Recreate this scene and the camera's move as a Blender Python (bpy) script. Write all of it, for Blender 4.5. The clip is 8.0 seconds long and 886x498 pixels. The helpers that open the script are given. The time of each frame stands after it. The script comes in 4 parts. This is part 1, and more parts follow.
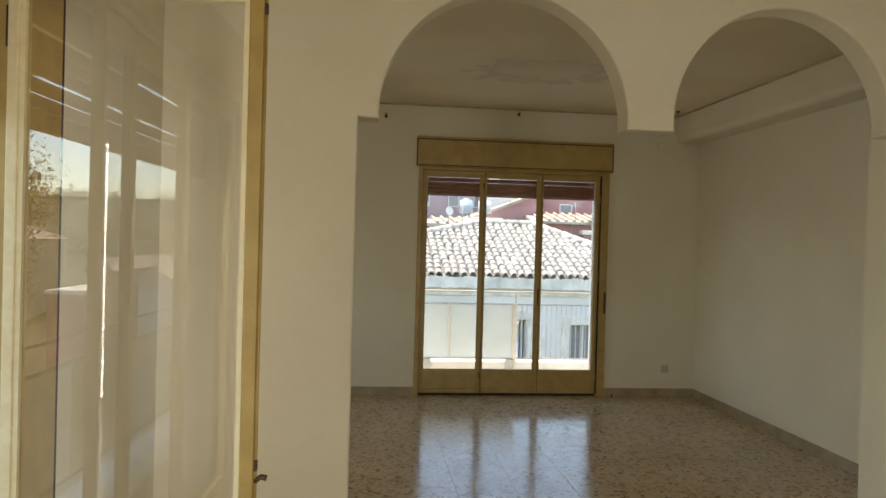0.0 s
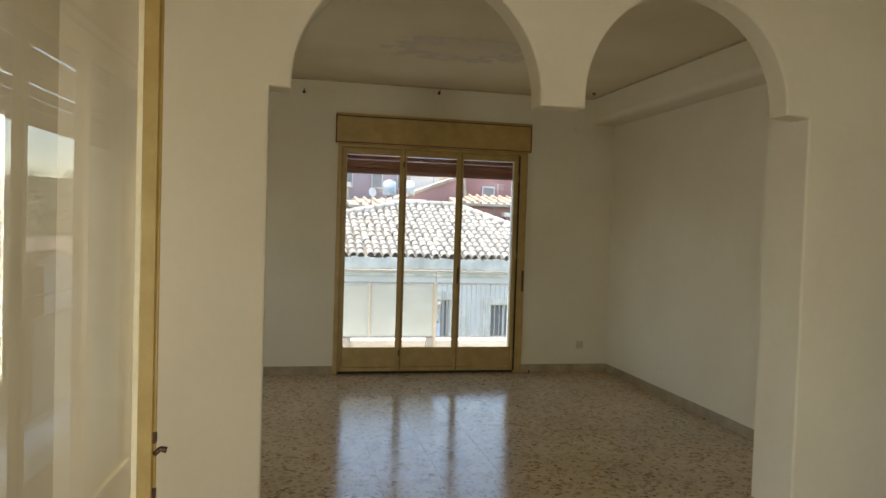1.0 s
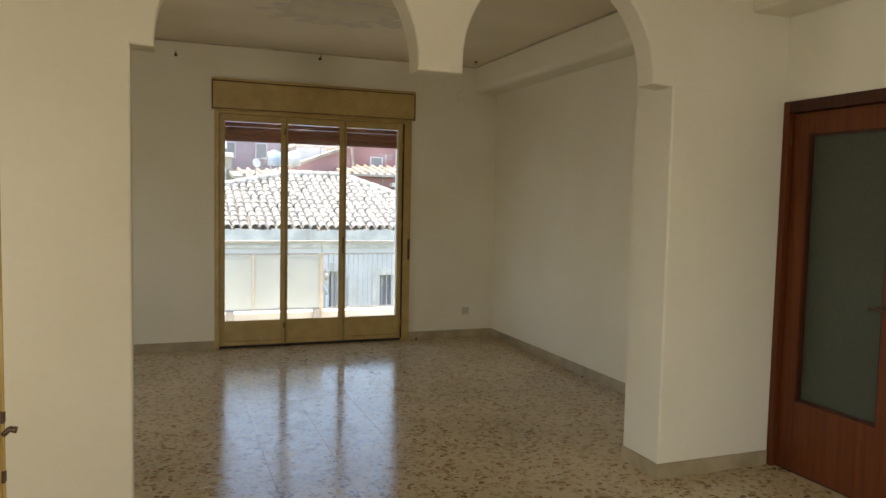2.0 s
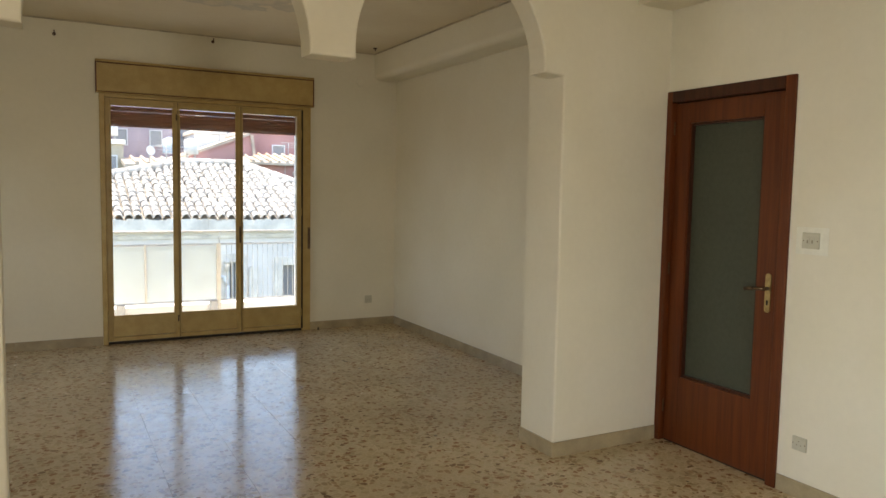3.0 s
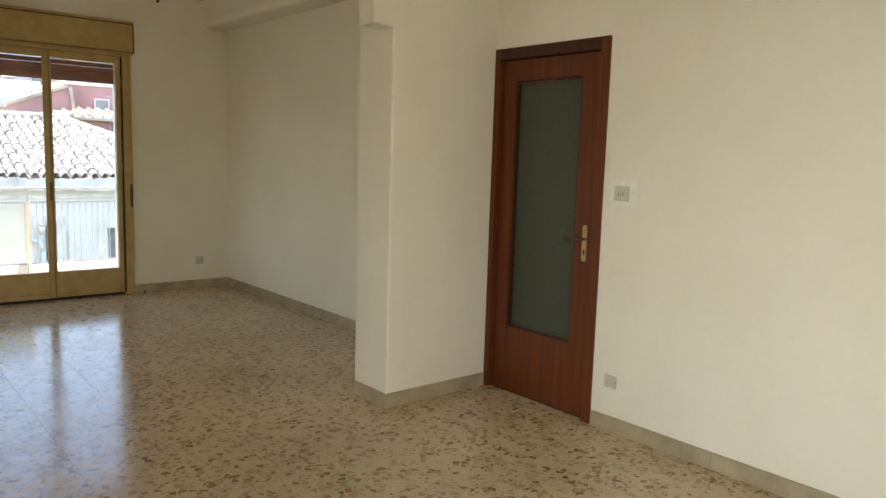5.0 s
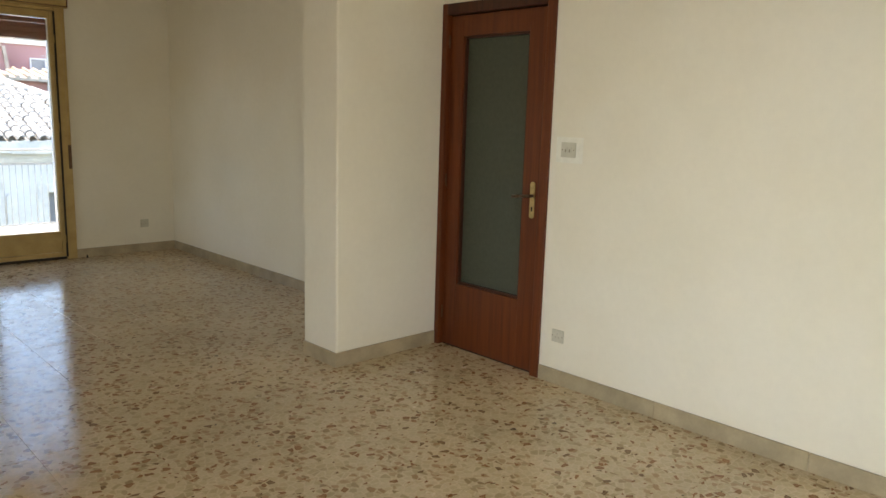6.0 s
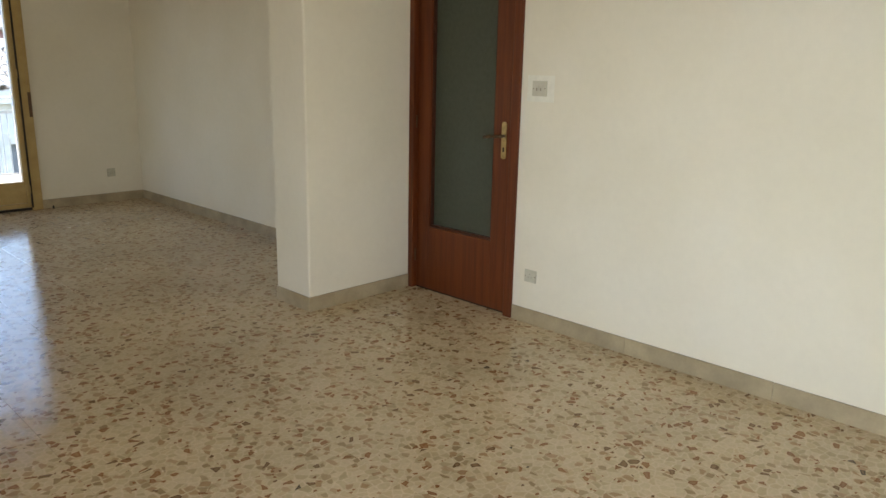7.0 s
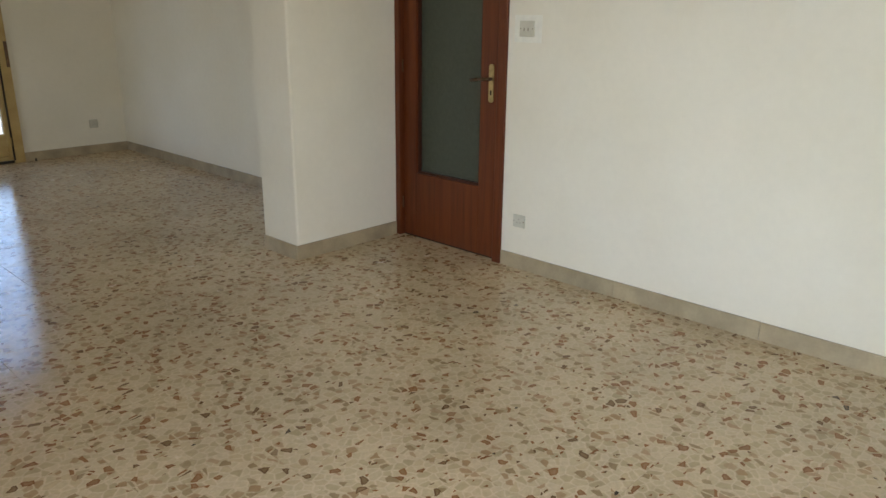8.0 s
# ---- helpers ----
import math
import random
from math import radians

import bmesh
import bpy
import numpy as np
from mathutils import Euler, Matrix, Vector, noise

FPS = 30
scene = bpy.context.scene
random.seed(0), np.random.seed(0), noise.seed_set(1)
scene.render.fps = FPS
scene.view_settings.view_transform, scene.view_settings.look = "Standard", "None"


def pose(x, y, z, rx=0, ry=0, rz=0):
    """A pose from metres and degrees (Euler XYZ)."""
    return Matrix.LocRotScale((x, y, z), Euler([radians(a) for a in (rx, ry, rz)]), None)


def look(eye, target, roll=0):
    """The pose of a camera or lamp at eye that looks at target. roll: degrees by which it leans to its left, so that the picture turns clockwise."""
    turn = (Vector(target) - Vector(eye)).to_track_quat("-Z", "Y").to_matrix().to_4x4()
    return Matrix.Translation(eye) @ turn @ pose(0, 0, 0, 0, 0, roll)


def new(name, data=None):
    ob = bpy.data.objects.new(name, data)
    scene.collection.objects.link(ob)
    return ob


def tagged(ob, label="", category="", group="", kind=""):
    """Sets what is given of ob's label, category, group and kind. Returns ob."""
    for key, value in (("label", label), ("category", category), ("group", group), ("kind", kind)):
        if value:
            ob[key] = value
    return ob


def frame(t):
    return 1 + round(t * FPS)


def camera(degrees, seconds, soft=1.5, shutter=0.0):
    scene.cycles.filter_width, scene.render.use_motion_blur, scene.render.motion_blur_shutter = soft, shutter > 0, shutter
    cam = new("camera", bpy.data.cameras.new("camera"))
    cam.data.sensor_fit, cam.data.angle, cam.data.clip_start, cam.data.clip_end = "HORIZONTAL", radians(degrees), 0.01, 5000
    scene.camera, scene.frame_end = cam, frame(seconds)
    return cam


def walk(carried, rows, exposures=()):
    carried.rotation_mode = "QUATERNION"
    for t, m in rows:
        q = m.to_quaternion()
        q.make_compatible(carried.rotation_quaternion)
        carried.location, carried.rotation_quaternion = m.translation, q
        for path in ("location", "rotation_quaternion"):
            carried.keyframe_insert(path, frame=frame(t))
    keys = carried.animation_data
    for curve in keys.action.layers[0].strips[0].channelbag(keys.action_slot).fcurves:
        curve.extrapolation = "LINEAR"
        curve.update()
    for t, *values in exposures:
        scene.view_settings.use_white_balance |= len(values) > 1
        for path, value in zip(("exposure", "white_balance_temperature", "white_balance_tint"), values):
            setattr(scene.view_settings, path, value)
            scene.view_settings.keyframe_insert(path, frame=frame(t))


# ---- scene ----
cam = camera(62.2, 8.0)


PATH = [
    (0, (0.119, -0.202, 1.618), (0.337, 1.786, 1.595), 1.6),
    (0.5, (0.14, -0.208, 1.599), (0.438, 1.769, 1.566), 1.8),
    (1, (0.164, -0.205, 1.579), (0.587, 1.749, 1.514), 1.8),
    (1.5, (0.192, -0.2, 1.561), (0.76, 1.714, 1.457), 1.4),
    (2, (0.212, -0.207, 1.555), (0.922, 1.658, 1.419), 1.2),
    (3.5, (0.287, -0.238, 1.535), (1.322, 1.465, 1.361), 1.1),
    (4, (0.307, -0.255, 1.523), (1.429, 1.389, 1.328), 1.4),
    (4.5, (0.322, -0.254, 1.508), (1.531, 1.324, 1.295), 1.7),
    (5, (0.337, -0.258, 1.491), (1.619, 1.256, 1.24), 1.8),
    (6.5, (0.377, -0.285, 1.443), (1.765, 1.096, 1.036), 1.6),
    (7, (0.385, -0.288, 1.422), (1.78, 1.062, 0.941), 1.2),
    (7.5, (0.398, -0.287, 1.405), (1.789, 1.04, 0.854), 0.8),
    (8, (0.413, -0.29, 1.388), (1.799, 1.018, 0.779), 0.6),
]
# the film's own exposure and white balance
EXPOSURES = [(0.0, 2.06, 8050, 10), (1.0, 2.06, 7950, 10), (2.0, 2.26, 7900, 12), (3.5, 2.55, 7850, 13), (5.0, 2.62, 7600, 13), (7.0, 2.65, 7050, 13), (8.0, 2.62, 6550, 13.5)]
walk(cam, [(t, look(eye, target, roll)) for t, eye, target, roll in PATH], EXPOSURES)

# strengths of the light
SKY, SUN, FRONT_W, REAR_W, BACK_W = 0.15, 2.0, 4.0, 5.6, 1.6

# ---------- sky and sun ----------
world = bpy.data.worlds.new("world")
scene.world = world
world.use_nodes = True
wn = world.node_tree
sky = wn.nodes.new("ShaderNodeTexSky")
sky.sky_type = "NISHITA"
sky.sun_disc = False
sky.sun_elevation = radians(77.9)
sky.sun_rotation = radians(286.7)
sky.dust_density = 0.1
sky.ozone_density = 2.5
wn.links.new(sky.outputs[0], wn.nodes["Background"].inputs[0])
wn.nodes["Background"].inputs[1].default_value = SKY

sun_data = bpy.data.lights.new("sun", "SUN")
sun_data.energy = SUN
sun_data.angle = radians(0.5)
sun_data.color = (1.0, 0.95, 0.87)
sun = new("sun", sun_data)
sun.matrix_world = look((-0.20 * 60, 0.06 * 60 + 8, 0.978 * 60), (0, 8, 0))


LF = -0.77             # left wall of the front room
Y0 = -3.0               # wall behind the walk


def area_lamp(name, m, w, h, watts, colour, spread):
    """An area lamp in a wall opening, at the outer face, in place of sky light."""
    d = bpy.data.lights.new(name, "AREA")
    d.shape, d.size, d.size_y, d.energy, d.color = "RECTANGLE", w, h, watts, colour
    d.spread = radians(spread)
    ob = new(name, d)
    ob.matrix_world = m
    return ob


# near balcony door's rear leaf; added fill lamps behind the walk, beside back room
area_lamp("window_light_front", look((LF - 0.27, -0.32, 1.10), (3.0, 0.20, 0.4)), 0.52, 1.6, FRONT_W, (0.76, 0.89, 1.0), 100)
area_lamp("fill_lamp_rear", look((1.14, Y0 - 0.10, 1.25), (-0.3, 2.2, 1.0)), 0.46, 2.3, REAR_W, (0.95, 0.96, 0.93), 100)
area_lamp("fill_lamp_back", look((-3.03, 5.3, 1.45), (3.7, 5.2, 0.5)), 1.3, 1.2, BACK_W, (1.0, 0.92, 0.80), 90)


# ---------- materials ----------
def mat(name, colour, rough=0.6, vary=0.12, scale=6.0, fine=80.0, bump=0.15, metal=0.0, spec=0.5, tint=None, island=0.0, per_object=0.0, bump_scale=None):
    """Paint, plaster, stone or metal: two scales of mottling, a fine relief and uneven gloss, in object coordinates."""
    m = bpy.data.materials.new(name)
    m.use_nodes = True
    nt = m.node_tree
    N, L = nt.nodes.new, nt.links.new
    b = nt.nodes["Principled BSDF"]
    b.inputs["Metallic"].default_value = metal
    b.inputs["Specular IOR Level"].default_value = spec
    co = N("ShaderNodeTexCoord").outputs["Object"]
    n1, n2 = N("ShaderNodeTexNoise"), N("ShaderNodeTexNoise")
    for n, s, d in ((n1, scale, 4), (n2, fine, 3)):
        n.inputs["Scale"].default_value, n.inputs["Detail"].default_value = s, d
        L(co, n.inputs["Vector"])
    c1 = Vector(colour)
    c2 = Vector(tint) if tint else c1 * (1 - 1.6 * vary)
    mix = N("ShaderNodeMix")
    mix.data_type = "RGBA"
    mix.inputs["A"].default_value = (*c1, 1)
    mix.inputs["B"].default_value = (*c2, 1)
    ramp = N("ShaderNodeMapRange")
    ramp.inputs["From Min"].default_value, ramp.inputs["From Max"].default_value = 0.35, 0.7
    L(n1.outputs[0], ramp.inputs[0])
    L(ramp.outputs[0], mix.inputs["Factor"])
    hsv = N("ShaderNodeHueSaturation")
    val = N("ShaderNodeMapRange")
    val.inputs["To Min"].default_value, val.inputs["To Max"].default_value = 1 - vary * 0.6, 1 + vary * 0.6
    L(n2.outputs[0], val.inputs[0])
    L(mix.outputs["Result"], hsv.inputs["Color"])
    last = val.outputs[0]
    if island or per_object:
        rnd = N("ShaderNodeNewGeometry").outputs["Random Per Island"] if island else N("ShaderNodeObjectInfo").outputs["Random"]
        k = island or per_object
        r2 = N("ShaderNodeMapRange")
        r2.inputs["To Min"].default_value, r2.inputs["To Max"].default_value = 1 - k, 1 + k
        L(rnd, r2.inputs[0])
        mul = N("ShaderNodeMath")
        mul.operation = "MULTIPLY"
        L(last, mul.inputs[0])
        L(r2.outputs[0], mul.inputs[1])
        last = mul.outputs[0]
    L(last, hsv.inputs["Value"])
    L(hsv.outputs[0], b.inputs["Base Color"])
    rr = N("ShaderNodeMapRange")
    rr.inputs["To Min"].default_value, rr.inputs["To Max"].default_value = max(rough - 0.1, 0.03), min(rough + 0.1, 1)
    L(n1.outputs[0], rr.inputs[0])
    L(rr.outputs[0], b.inputs["Roughness"])
    if bump:
        bp = N("ShaderNodeBump")
        bp.inputs["Strength"].default_value, bp.inputs["Distance"].default_value = bump, 0.004
        src = n2
        if bump_scale:
            src = N("ShaderNodeTexNoise")
            src.inputs["Scale"].default_value, src.inputs["Detail"].default_value = bump_scale, 4
            L(co, src.inputs["Vector"])
        L(src.outputs[0], bp.inputs["Height"])
        L(bp.outputs[0], b.inputs["Normal"])
    return m


def glass(name, tint=(1, 1, 1), rough=0.0, ior=1.5):
    m = bpy.data.materials.new(name)
    m.use_nodes = True
    b = m.node_tree.nodes["Principled BSDF"]
    b.inputs["Base Color"].default_value = (*tint, 1)
    b.inputs["Transmission Weight"].default_value = 1
    b.inputs["Roughness"].default_value = rough
    b.inputs["IOR"].default_value = ior
    return m


def terrazzo(name):
    """Polished tiles of marble chips in pale cement; each tile takes its own piece of the pattern."""
    m = bpy.data.materials.new(name)
    m.use_nodes = True
    nt = m.node_tree
    N, L = nt.nodes.new, nt.links.new
    b = nt.nodes["Principled BSDF"]
    b.inputs["Specular IOR Level"].default_value = 0.32
    tc = N("ShaderNodeTexCoord")
    oi = N("ShaderNodeObjectInfo")
    sc = N("ShaderNodeVectorMath")
    sc.operation = "SCALE"
    sc.inputs["Scale"].default_value = 37.0
    com = N("ShaderNodeCombineXYZ")
    L(oi.outputs["Random"], com.inputs[0])
    L(oi.outputs["Random"], com.inputs[1])
    L(com.outputs[0], sc.inputs[0])
    add = N("ShaderNodeVectorMath")
    L(tc.outputs["Object"], add.inputs[0])
    L(sc.outputs[0], add.inputs[1])
    flat = N("ShaderNodeVectorMath")
    flat.operation = "MULTIPLY"
    flat.inputs[1].default_value = (1, 1, 0)
    L(add.outputs[0], flat.inputs[0])
    wob = N("ShaderNodeTexNoise")
    wob.inputs["Scale"].default_value, wob.inputs["Detail"].default_value = 28, 2
    L(flat.outputs[0], wob.inputs["Vector"])
    wsub = N("ShaderNodeVectorMath")
    wsub.operation = "MULTIPLY_ADD"
    wsub.inputs[1].default_value = (0.016, 0.016, 0)
    L(wob.outputs["Color"], wsub.inputs[0])
    L(flat.outputs[0], wsub.inputs[2])
    v = wsub.outputs[0]

    def chips(scale, stretch, offset):
        mp = N("ShaderNodeMapping")
        mp.inputs["Scale"].default_value = stretch
        mp.inputs["Rotation"].default_value = (0, 0, offset)
        mp.inputs["Location"].default_value = (offset, offset * 2, 0)
        L(v, mp.inputs["Vector"])
        f1, ed = N("ShaderNodeTexVoronoi"), N("ShaderNodeTexVoronoi")
        ed.feature = "DISTANCE_TO_EDGE"
        for n in (f1, ed):
            n.voronoi_dimensions = "2D"
            n.inputs["Scale"].default_value = scale
            L(mp.outputs[0], n.inputs["Vector"])
        sep = N("ShaderNodeSeparateColor")
        L(f1.outputs["Color"], sep.inputs[0])
        return f1, ed, sep

    def step(sock, lo, hi):
        r = N("ShaderNodeMapRange")
        r.inputs["From Min"].default_value, r.inputs["From Max"].default_value = lo, hi
        L(sock, r.inputs[0])
        return r.outputs[0]

    def mul(a, c):
        n = N("ShaderNodeMath")
        n.operation = "MULTIPLY"
        L(a, n.inputs[0])
        L(c, n.inputs[1])
        return n.outputs[0]

    def over(base, colour_sock, fac):
        n = N("ShaderNodeMix")
        n.data_type = "RGBA"
        L(fac, n.inputs["Factor"])
        L(base, n.inputs["A"])
        L(colour_sock, n.inputs["B"])
        return n.outputs["Result"]

    def ramp(sock, stops, mode="CONSTANT"):
        r = N("ShaderNodeValToRGB")
        r.color_ramp.interpolation = mode
        for i, (p, c) in enumerate(stops):
            e = r.color_ramp.elements[i] if i < 2 else r.color_ramp.elements.new(p)
            e.position, e.color = p, (*c, 1)
        L(sock, r.inputs[0])
        return r.outputs[0]

    # cement with a cloudy tone
    cloud = N("ShaderNodeTexNoise")
    cloud.inputs["Scale"].default_value, cloud.inputs["Detail"].default_value = 5, 5
    L(tc.outputs["Object"], cloud.inputs["Vector"])
    cement = ramp(cloud.outputs[0], [(0.3, (0.640, 0.505, 0.340)), (0.7, (0.720, 0.580, 0.405))], "LINEAR")
    # large pale chips, packed
    f, e, s = chips(27, (1, 1.15, 1), 0.5)
    pale = ramp(s.outputs[0], [(0.0, (0.610, 0.485, 0.315)), (0.25, (0.560, 0.445, 0.280)), (0.5, (0.585, 0.470, 0.300)), (0.68, (0.500, 0.395, 0.240)), (0.80, (0.560, 0.435, 0.270)), (0.92, (0.455, 0.360, 0.215))])
    col = over(cement, pale, step(e.outputs["Distance"], -0.03, 0.14))
    # mid brown chips
    f, e, s = chips(30, (1.1, 0.95, 1), 1.7)
    mid = ramp(s.outputs[1], [(0.0, (0.395, 0.258, 0.140)), (0.4, (0.335, 0.238, 0.130)), (0.7, (0.435, 0.288, 0.168))])
    col = over(col, mid, mul(mul(step(s.outputs[0], 0.80, 0.805), step(e.outputs["Distance"], 0.09, 0.13)), step(s.outputs[2], -1.2, 0.6)))
    # dark brown and reddish chips
    f, e, s = chips(30, (0.97, 1.05, 1), 2.9)
    dark = ramp(s.outputs[1], [(0.0, (0.235, 0.100, 0.036)), (0.35, (0.155, 0.085, 0.036)), (0.6, (0.285, 0.130, 0.050)), (0.985, (0.060, 0.048, 0.034))])
    col = over(col, dark, mul(step(s.outputs[0], 0.900, 0.905), step(e.outputs["Distance"], 0.11, 0.15)))
    # paler heart of the larger dark chips
    heart = N("ShaderNodeMath")
    heart.operation = "MULTIPLY"
    heart.inputs[1].default_value = 0.45
    L(mul(step(s.outputs[0], 0.900, 0.905), step(e.outputs["Distance"], 0.20, 0.36)), heart.inputs[0])
    col = over(col, mid, heart.outputs[0])
    # small dark splinters
    f, e, s = chips(62, (0.85, 1.2, 1), 4.1)
    col = over(col, dark, mul(step(s.outputs[0], 0.965, 0.97), step(e.outputs["Distance"], 0.12, 0.18)))
    # worn, slightly dirty patches
    wear = N("ShaderNodeTexNoise")
    wear.inputs["Scale"].default_value, wear.inputs["Detail"].default_value = 1.3, 5
    geo = N("ShaderNodeNewGeometry")
    L(geo.outputs["Position"], wear.inputs["Vector"])
    hs = N("ShaderNodeHueSaturation")
    L(col, hs.inputs["Color"])
    wv = N("ShaderNodeMapRange")
    wv.inputs["From Min"].default_value, wv.inputs["From Max"].default_value = 0.3, 0.7
    wv.inputs["To Min"].default_value, wv.inputs["To Max"].default_value = 0.86, 1.08
    L(wear.outputs[0], wv.inputs[0])
    # veining inside the chips
    vein = N("ShaderNodeTexNoise")
    vein.inputs["Scale"].default_value, vein.inputs["Detail"].default_value, vein.inputs["Roughness"].default_value = 55, 5, 0.65
    L(flat.outputs[0], vein.inputs["Vector"])
    vv = N("ShaderNodeMapRange")
    vv.inputs["From Min"].default_value, vv.inputs["From Max"].default_value = 0.25, 0.75
    vv.inputs["To Min"].default_value, vv.inputs["To Max"].default_value = 0.87, 1.12
    L(vein.outputs[0], vv.inputs[0])
    L(mul(wv.outputs[0], vv.outputs[0]), hs.inputs["Value"])
    L(hs.outputs[0], b.inputs["Base Color"])
    rg = N("ShaderNodeTexNoise")
    rg.inputs["Scale"].default_value, rg.inputs["Detail"].default_value = 11, 8
    L(geo.outputs["Position"], rg.inputs["Vector"])
    rr = N("ShaderNodeMapRange")
    rr.inputs["From Min"].default_value, rr.inputs["From Max"].default_value = 0.3, 0.75
    rr.inputs["To Min"].default_value, rr.inputs["To Max"].default_value = 0.07, 0.30
    L(rg.outputs[0], rr.inputs[0])
    L(rr.outputs[0], b.inputs["Roughness"])
    bp = N("ShaderNodeBump")
    bp.inputs["Strength"].default_value, bp.inputs["Distance"].default_value = 0.15, 0.002
    L(rg.outputs[0], bp.inputs["Height"])
    L(bp.outputs[0], b.inputs["Normal"])
    return m


def plaster(name, colour, tint, stain=None):
    """Old wall paint: slow clouds of tone, trowel relief. stain: place and half size of a patch of flaking paint."""
    m = mat(name, colour, rough=0.85, vary=0.05, scale=1.4, fine=30, bump=0.25, spec=0.2, tint=tint, bump_scale=9)
    if stain:
        (x, y), (a, c) = stain
        nt = m.node_tree
        N, L = nt.nodes.new, nt.links.new
        b = nt.nodes["Principled BSDF"]
        src = b.inputs["Base Color"].links[0].from_socket
        geo = N("ShaderNodeNewGeometry")
        mp = N("ShaderNodeMapping")
        mp.vector_type = "TEXTURE"
        mp.inputs["Location"].default_value = (x, y, 0)
        mp.inputs["Scale"].default_value = (a, c, 1000)
        L(geo.outputs["Position"], mp.inputs["Vector"])
        nz = N("ShaderNodeTexNoise")
        nz.inputs["Scale"].default_value, nz.inputs["Detail"].default_value = 6, 6
        L(geo.outputs["Position"], nz.inputs["Vector"])
        ln = N("ShaderNodeVectorMath")
        ln.operation = "LENGTH"
        L(mp.outputs[0], ln.inputs[0])
        ad = N("ShaderNodeMath")
        ad.operation = "MULTIPLY_ADD"
        ad.inputs[1].default_value = 2.0
        L(nz.outputs[0], ad.inputs[0])
        L(ln.outputs["Value"], ad.inputs[2])
        rp = N("ShaderNodeValToRGB")
        el = rp.color_ramp.elements
        el[0].position, el[0].color = 0.40, (0.25, 0.25, 0.25, 1)
        el[1].position, el[1].color = 0.68, (0, 0, 0, 1)
        for p, k in ((0.52, 0.35), (0.60, 1.0), (0.64, 0.75)):
            e = el.new(p)
            e.color = (k, k, k, 1)
        hlf = N("ShaderNodeMath")
        hlf.operation = "MULTIPLY"
        hlf.inputs[1].default_value = 0.33
        L(ad.outputs[0], hlf.inputs[0])
        L(hlf.outputs[0], rp.inputs[0])
        mx = N("ShaderNodeMix")
        mx.data_type = "RGBA"
        mx.inputs["B"].default_value = (0.59, 0.535, 0.43, 1)
        L(rp.outputs[0], mx.inputs["Factor"])
        L(src, mx.inputs["A"])
        L(mx.outputs["Result"], b.inputs["Base Color"])
    return m


def wood(name, colour, dark, rough=0.35):
    """Varnished veneer with upright grain."""
    m = bpy.data.materials.new(name)
    m.use_nodes = True
    nt = m.node_tree
    N, L = nt.nodes.new, nt.links.new
    b = nt.nodes["Principled BSDF"]
    geo = N("ShaderNodeNewGeometry")
    mp = N("ShaderNodeMapping")
    mp.inputs["Scale"].default_value = (14, 14, 0.7)
    L(geo.outputs["Position"], mp.inputs["Vector"])
    n = N("ShaderNodeTexNoise")
    n.inputs["Scale"].default_value, n.inputs["Detail"].default_value, n.inputs["Distortion"].default_value = 2.2, 6, 0.6
    L(mp.outputs[0], n.inputs["Vector"])
    n2 = N("ShaderNodeTexNoise")
    n2.inputs["Scale"].default_value, n2.inputs["Detail"].default_value = 16, 3
    L(mp.outputs[0], n2.inputs["Vector"])
    r = N("ShaderNodeValToRGB")
    e = r.color_ramp.elements
    e[0].position, e[0].color = 0.3, (*dark, 1)
    e[1].position, e[1].color = 0.72, (*colour, 1)
    ad = N("ShaderNodeMath")
    ad.operation = "MULTIPLY_ADD"
    ad.inputs[1].default_value = 0.25
    L(n2.outputs[0], ad.inputs[0])
    sb = N("ShaderNodeMath")
    sb.operation = "SUBTRACT"
    sb.inputs[1].default_value = 0.12
    L(n.outputs[0], sb.inputs[0])
    L(sb.outputs[0], ad.inputs[2])
    L(ad.outputs[0], r.inputs[0])
    L(r.outputs[0], b.inputs["Base Color"])
    b.inputs["Roughness"].default_value = rough
    b.inputs["Specular IOR Level"].default_value = 0.3
    bp = N("ShaderNodeBump")
    bp.inputs["Strength"].default_value, bp.inputs["Distance"].default_value = 0.08, 0.002
    L(n2.outputs[0], bp.inputs["Height"])
    L(bp.outputs[0], b.inputs["Normal"])
    return m


M_WALL = plaster("cream_wall_paint", (0.80, 0.75, 0.62), (0.755, 0.70, 0.56))
M_CEIL = plaster("ceiling_paint", (0.76, 0.67, 0.51), (0.70, 0.60, 0.44), stain=((1.56, 5.72), (0.56, 0.42)))
M_TRIM = mat("brown_moulding", (0.58, 0.49, 0.35), rough=0.6, vary=0.25, scale=8)
M_FLOOR = terrazzo("terrazzo")
M_GROUT = mat("cement_grout", (0.50, 0.43, 0.31), rough=0.7)
M_BASE = mat("grey_beige_marble", (0.43, 0.345, 0.215), rough=0.4, vary=0.20, scale=6, fine=60, bump=0.06, per_object=0.05)
M_YEL = mat("ochre_window_paint", (0.47, 0.33, 0.12), rough=0.42, vary=0.14, scale=9, fine=70, bump=0.12, tint=(0.40, 0.265, 0.085))
M_YEL_PALE = mat("weathered_lit_cream_paint", (0.84, 0.75, 0.52), rough=0.5, vary=0.16, scale=12, fine=60, bump=0.2, tint=(0.76, 0.64, 0.40))
M_RUST = mat("rusty_iron", (0.10, 0.055, 0.03), rough=0.75, vary=0.3, scale=60, fine=200, bump=0.5)
M_GAP = mat("dark_gap", (0.03, 0.022, 0.015), rough=0.9)
M_SHUT = mat("brown_shutter_slats", (0.17, 0.062, 0.034), rough=0.75, vary=0.2, scale=8, bump=0.05, island=0.12)
M_GLASS = glass("window_glass")
M_GLASS_R = glass("old_reflective_glass", ior=1.85)
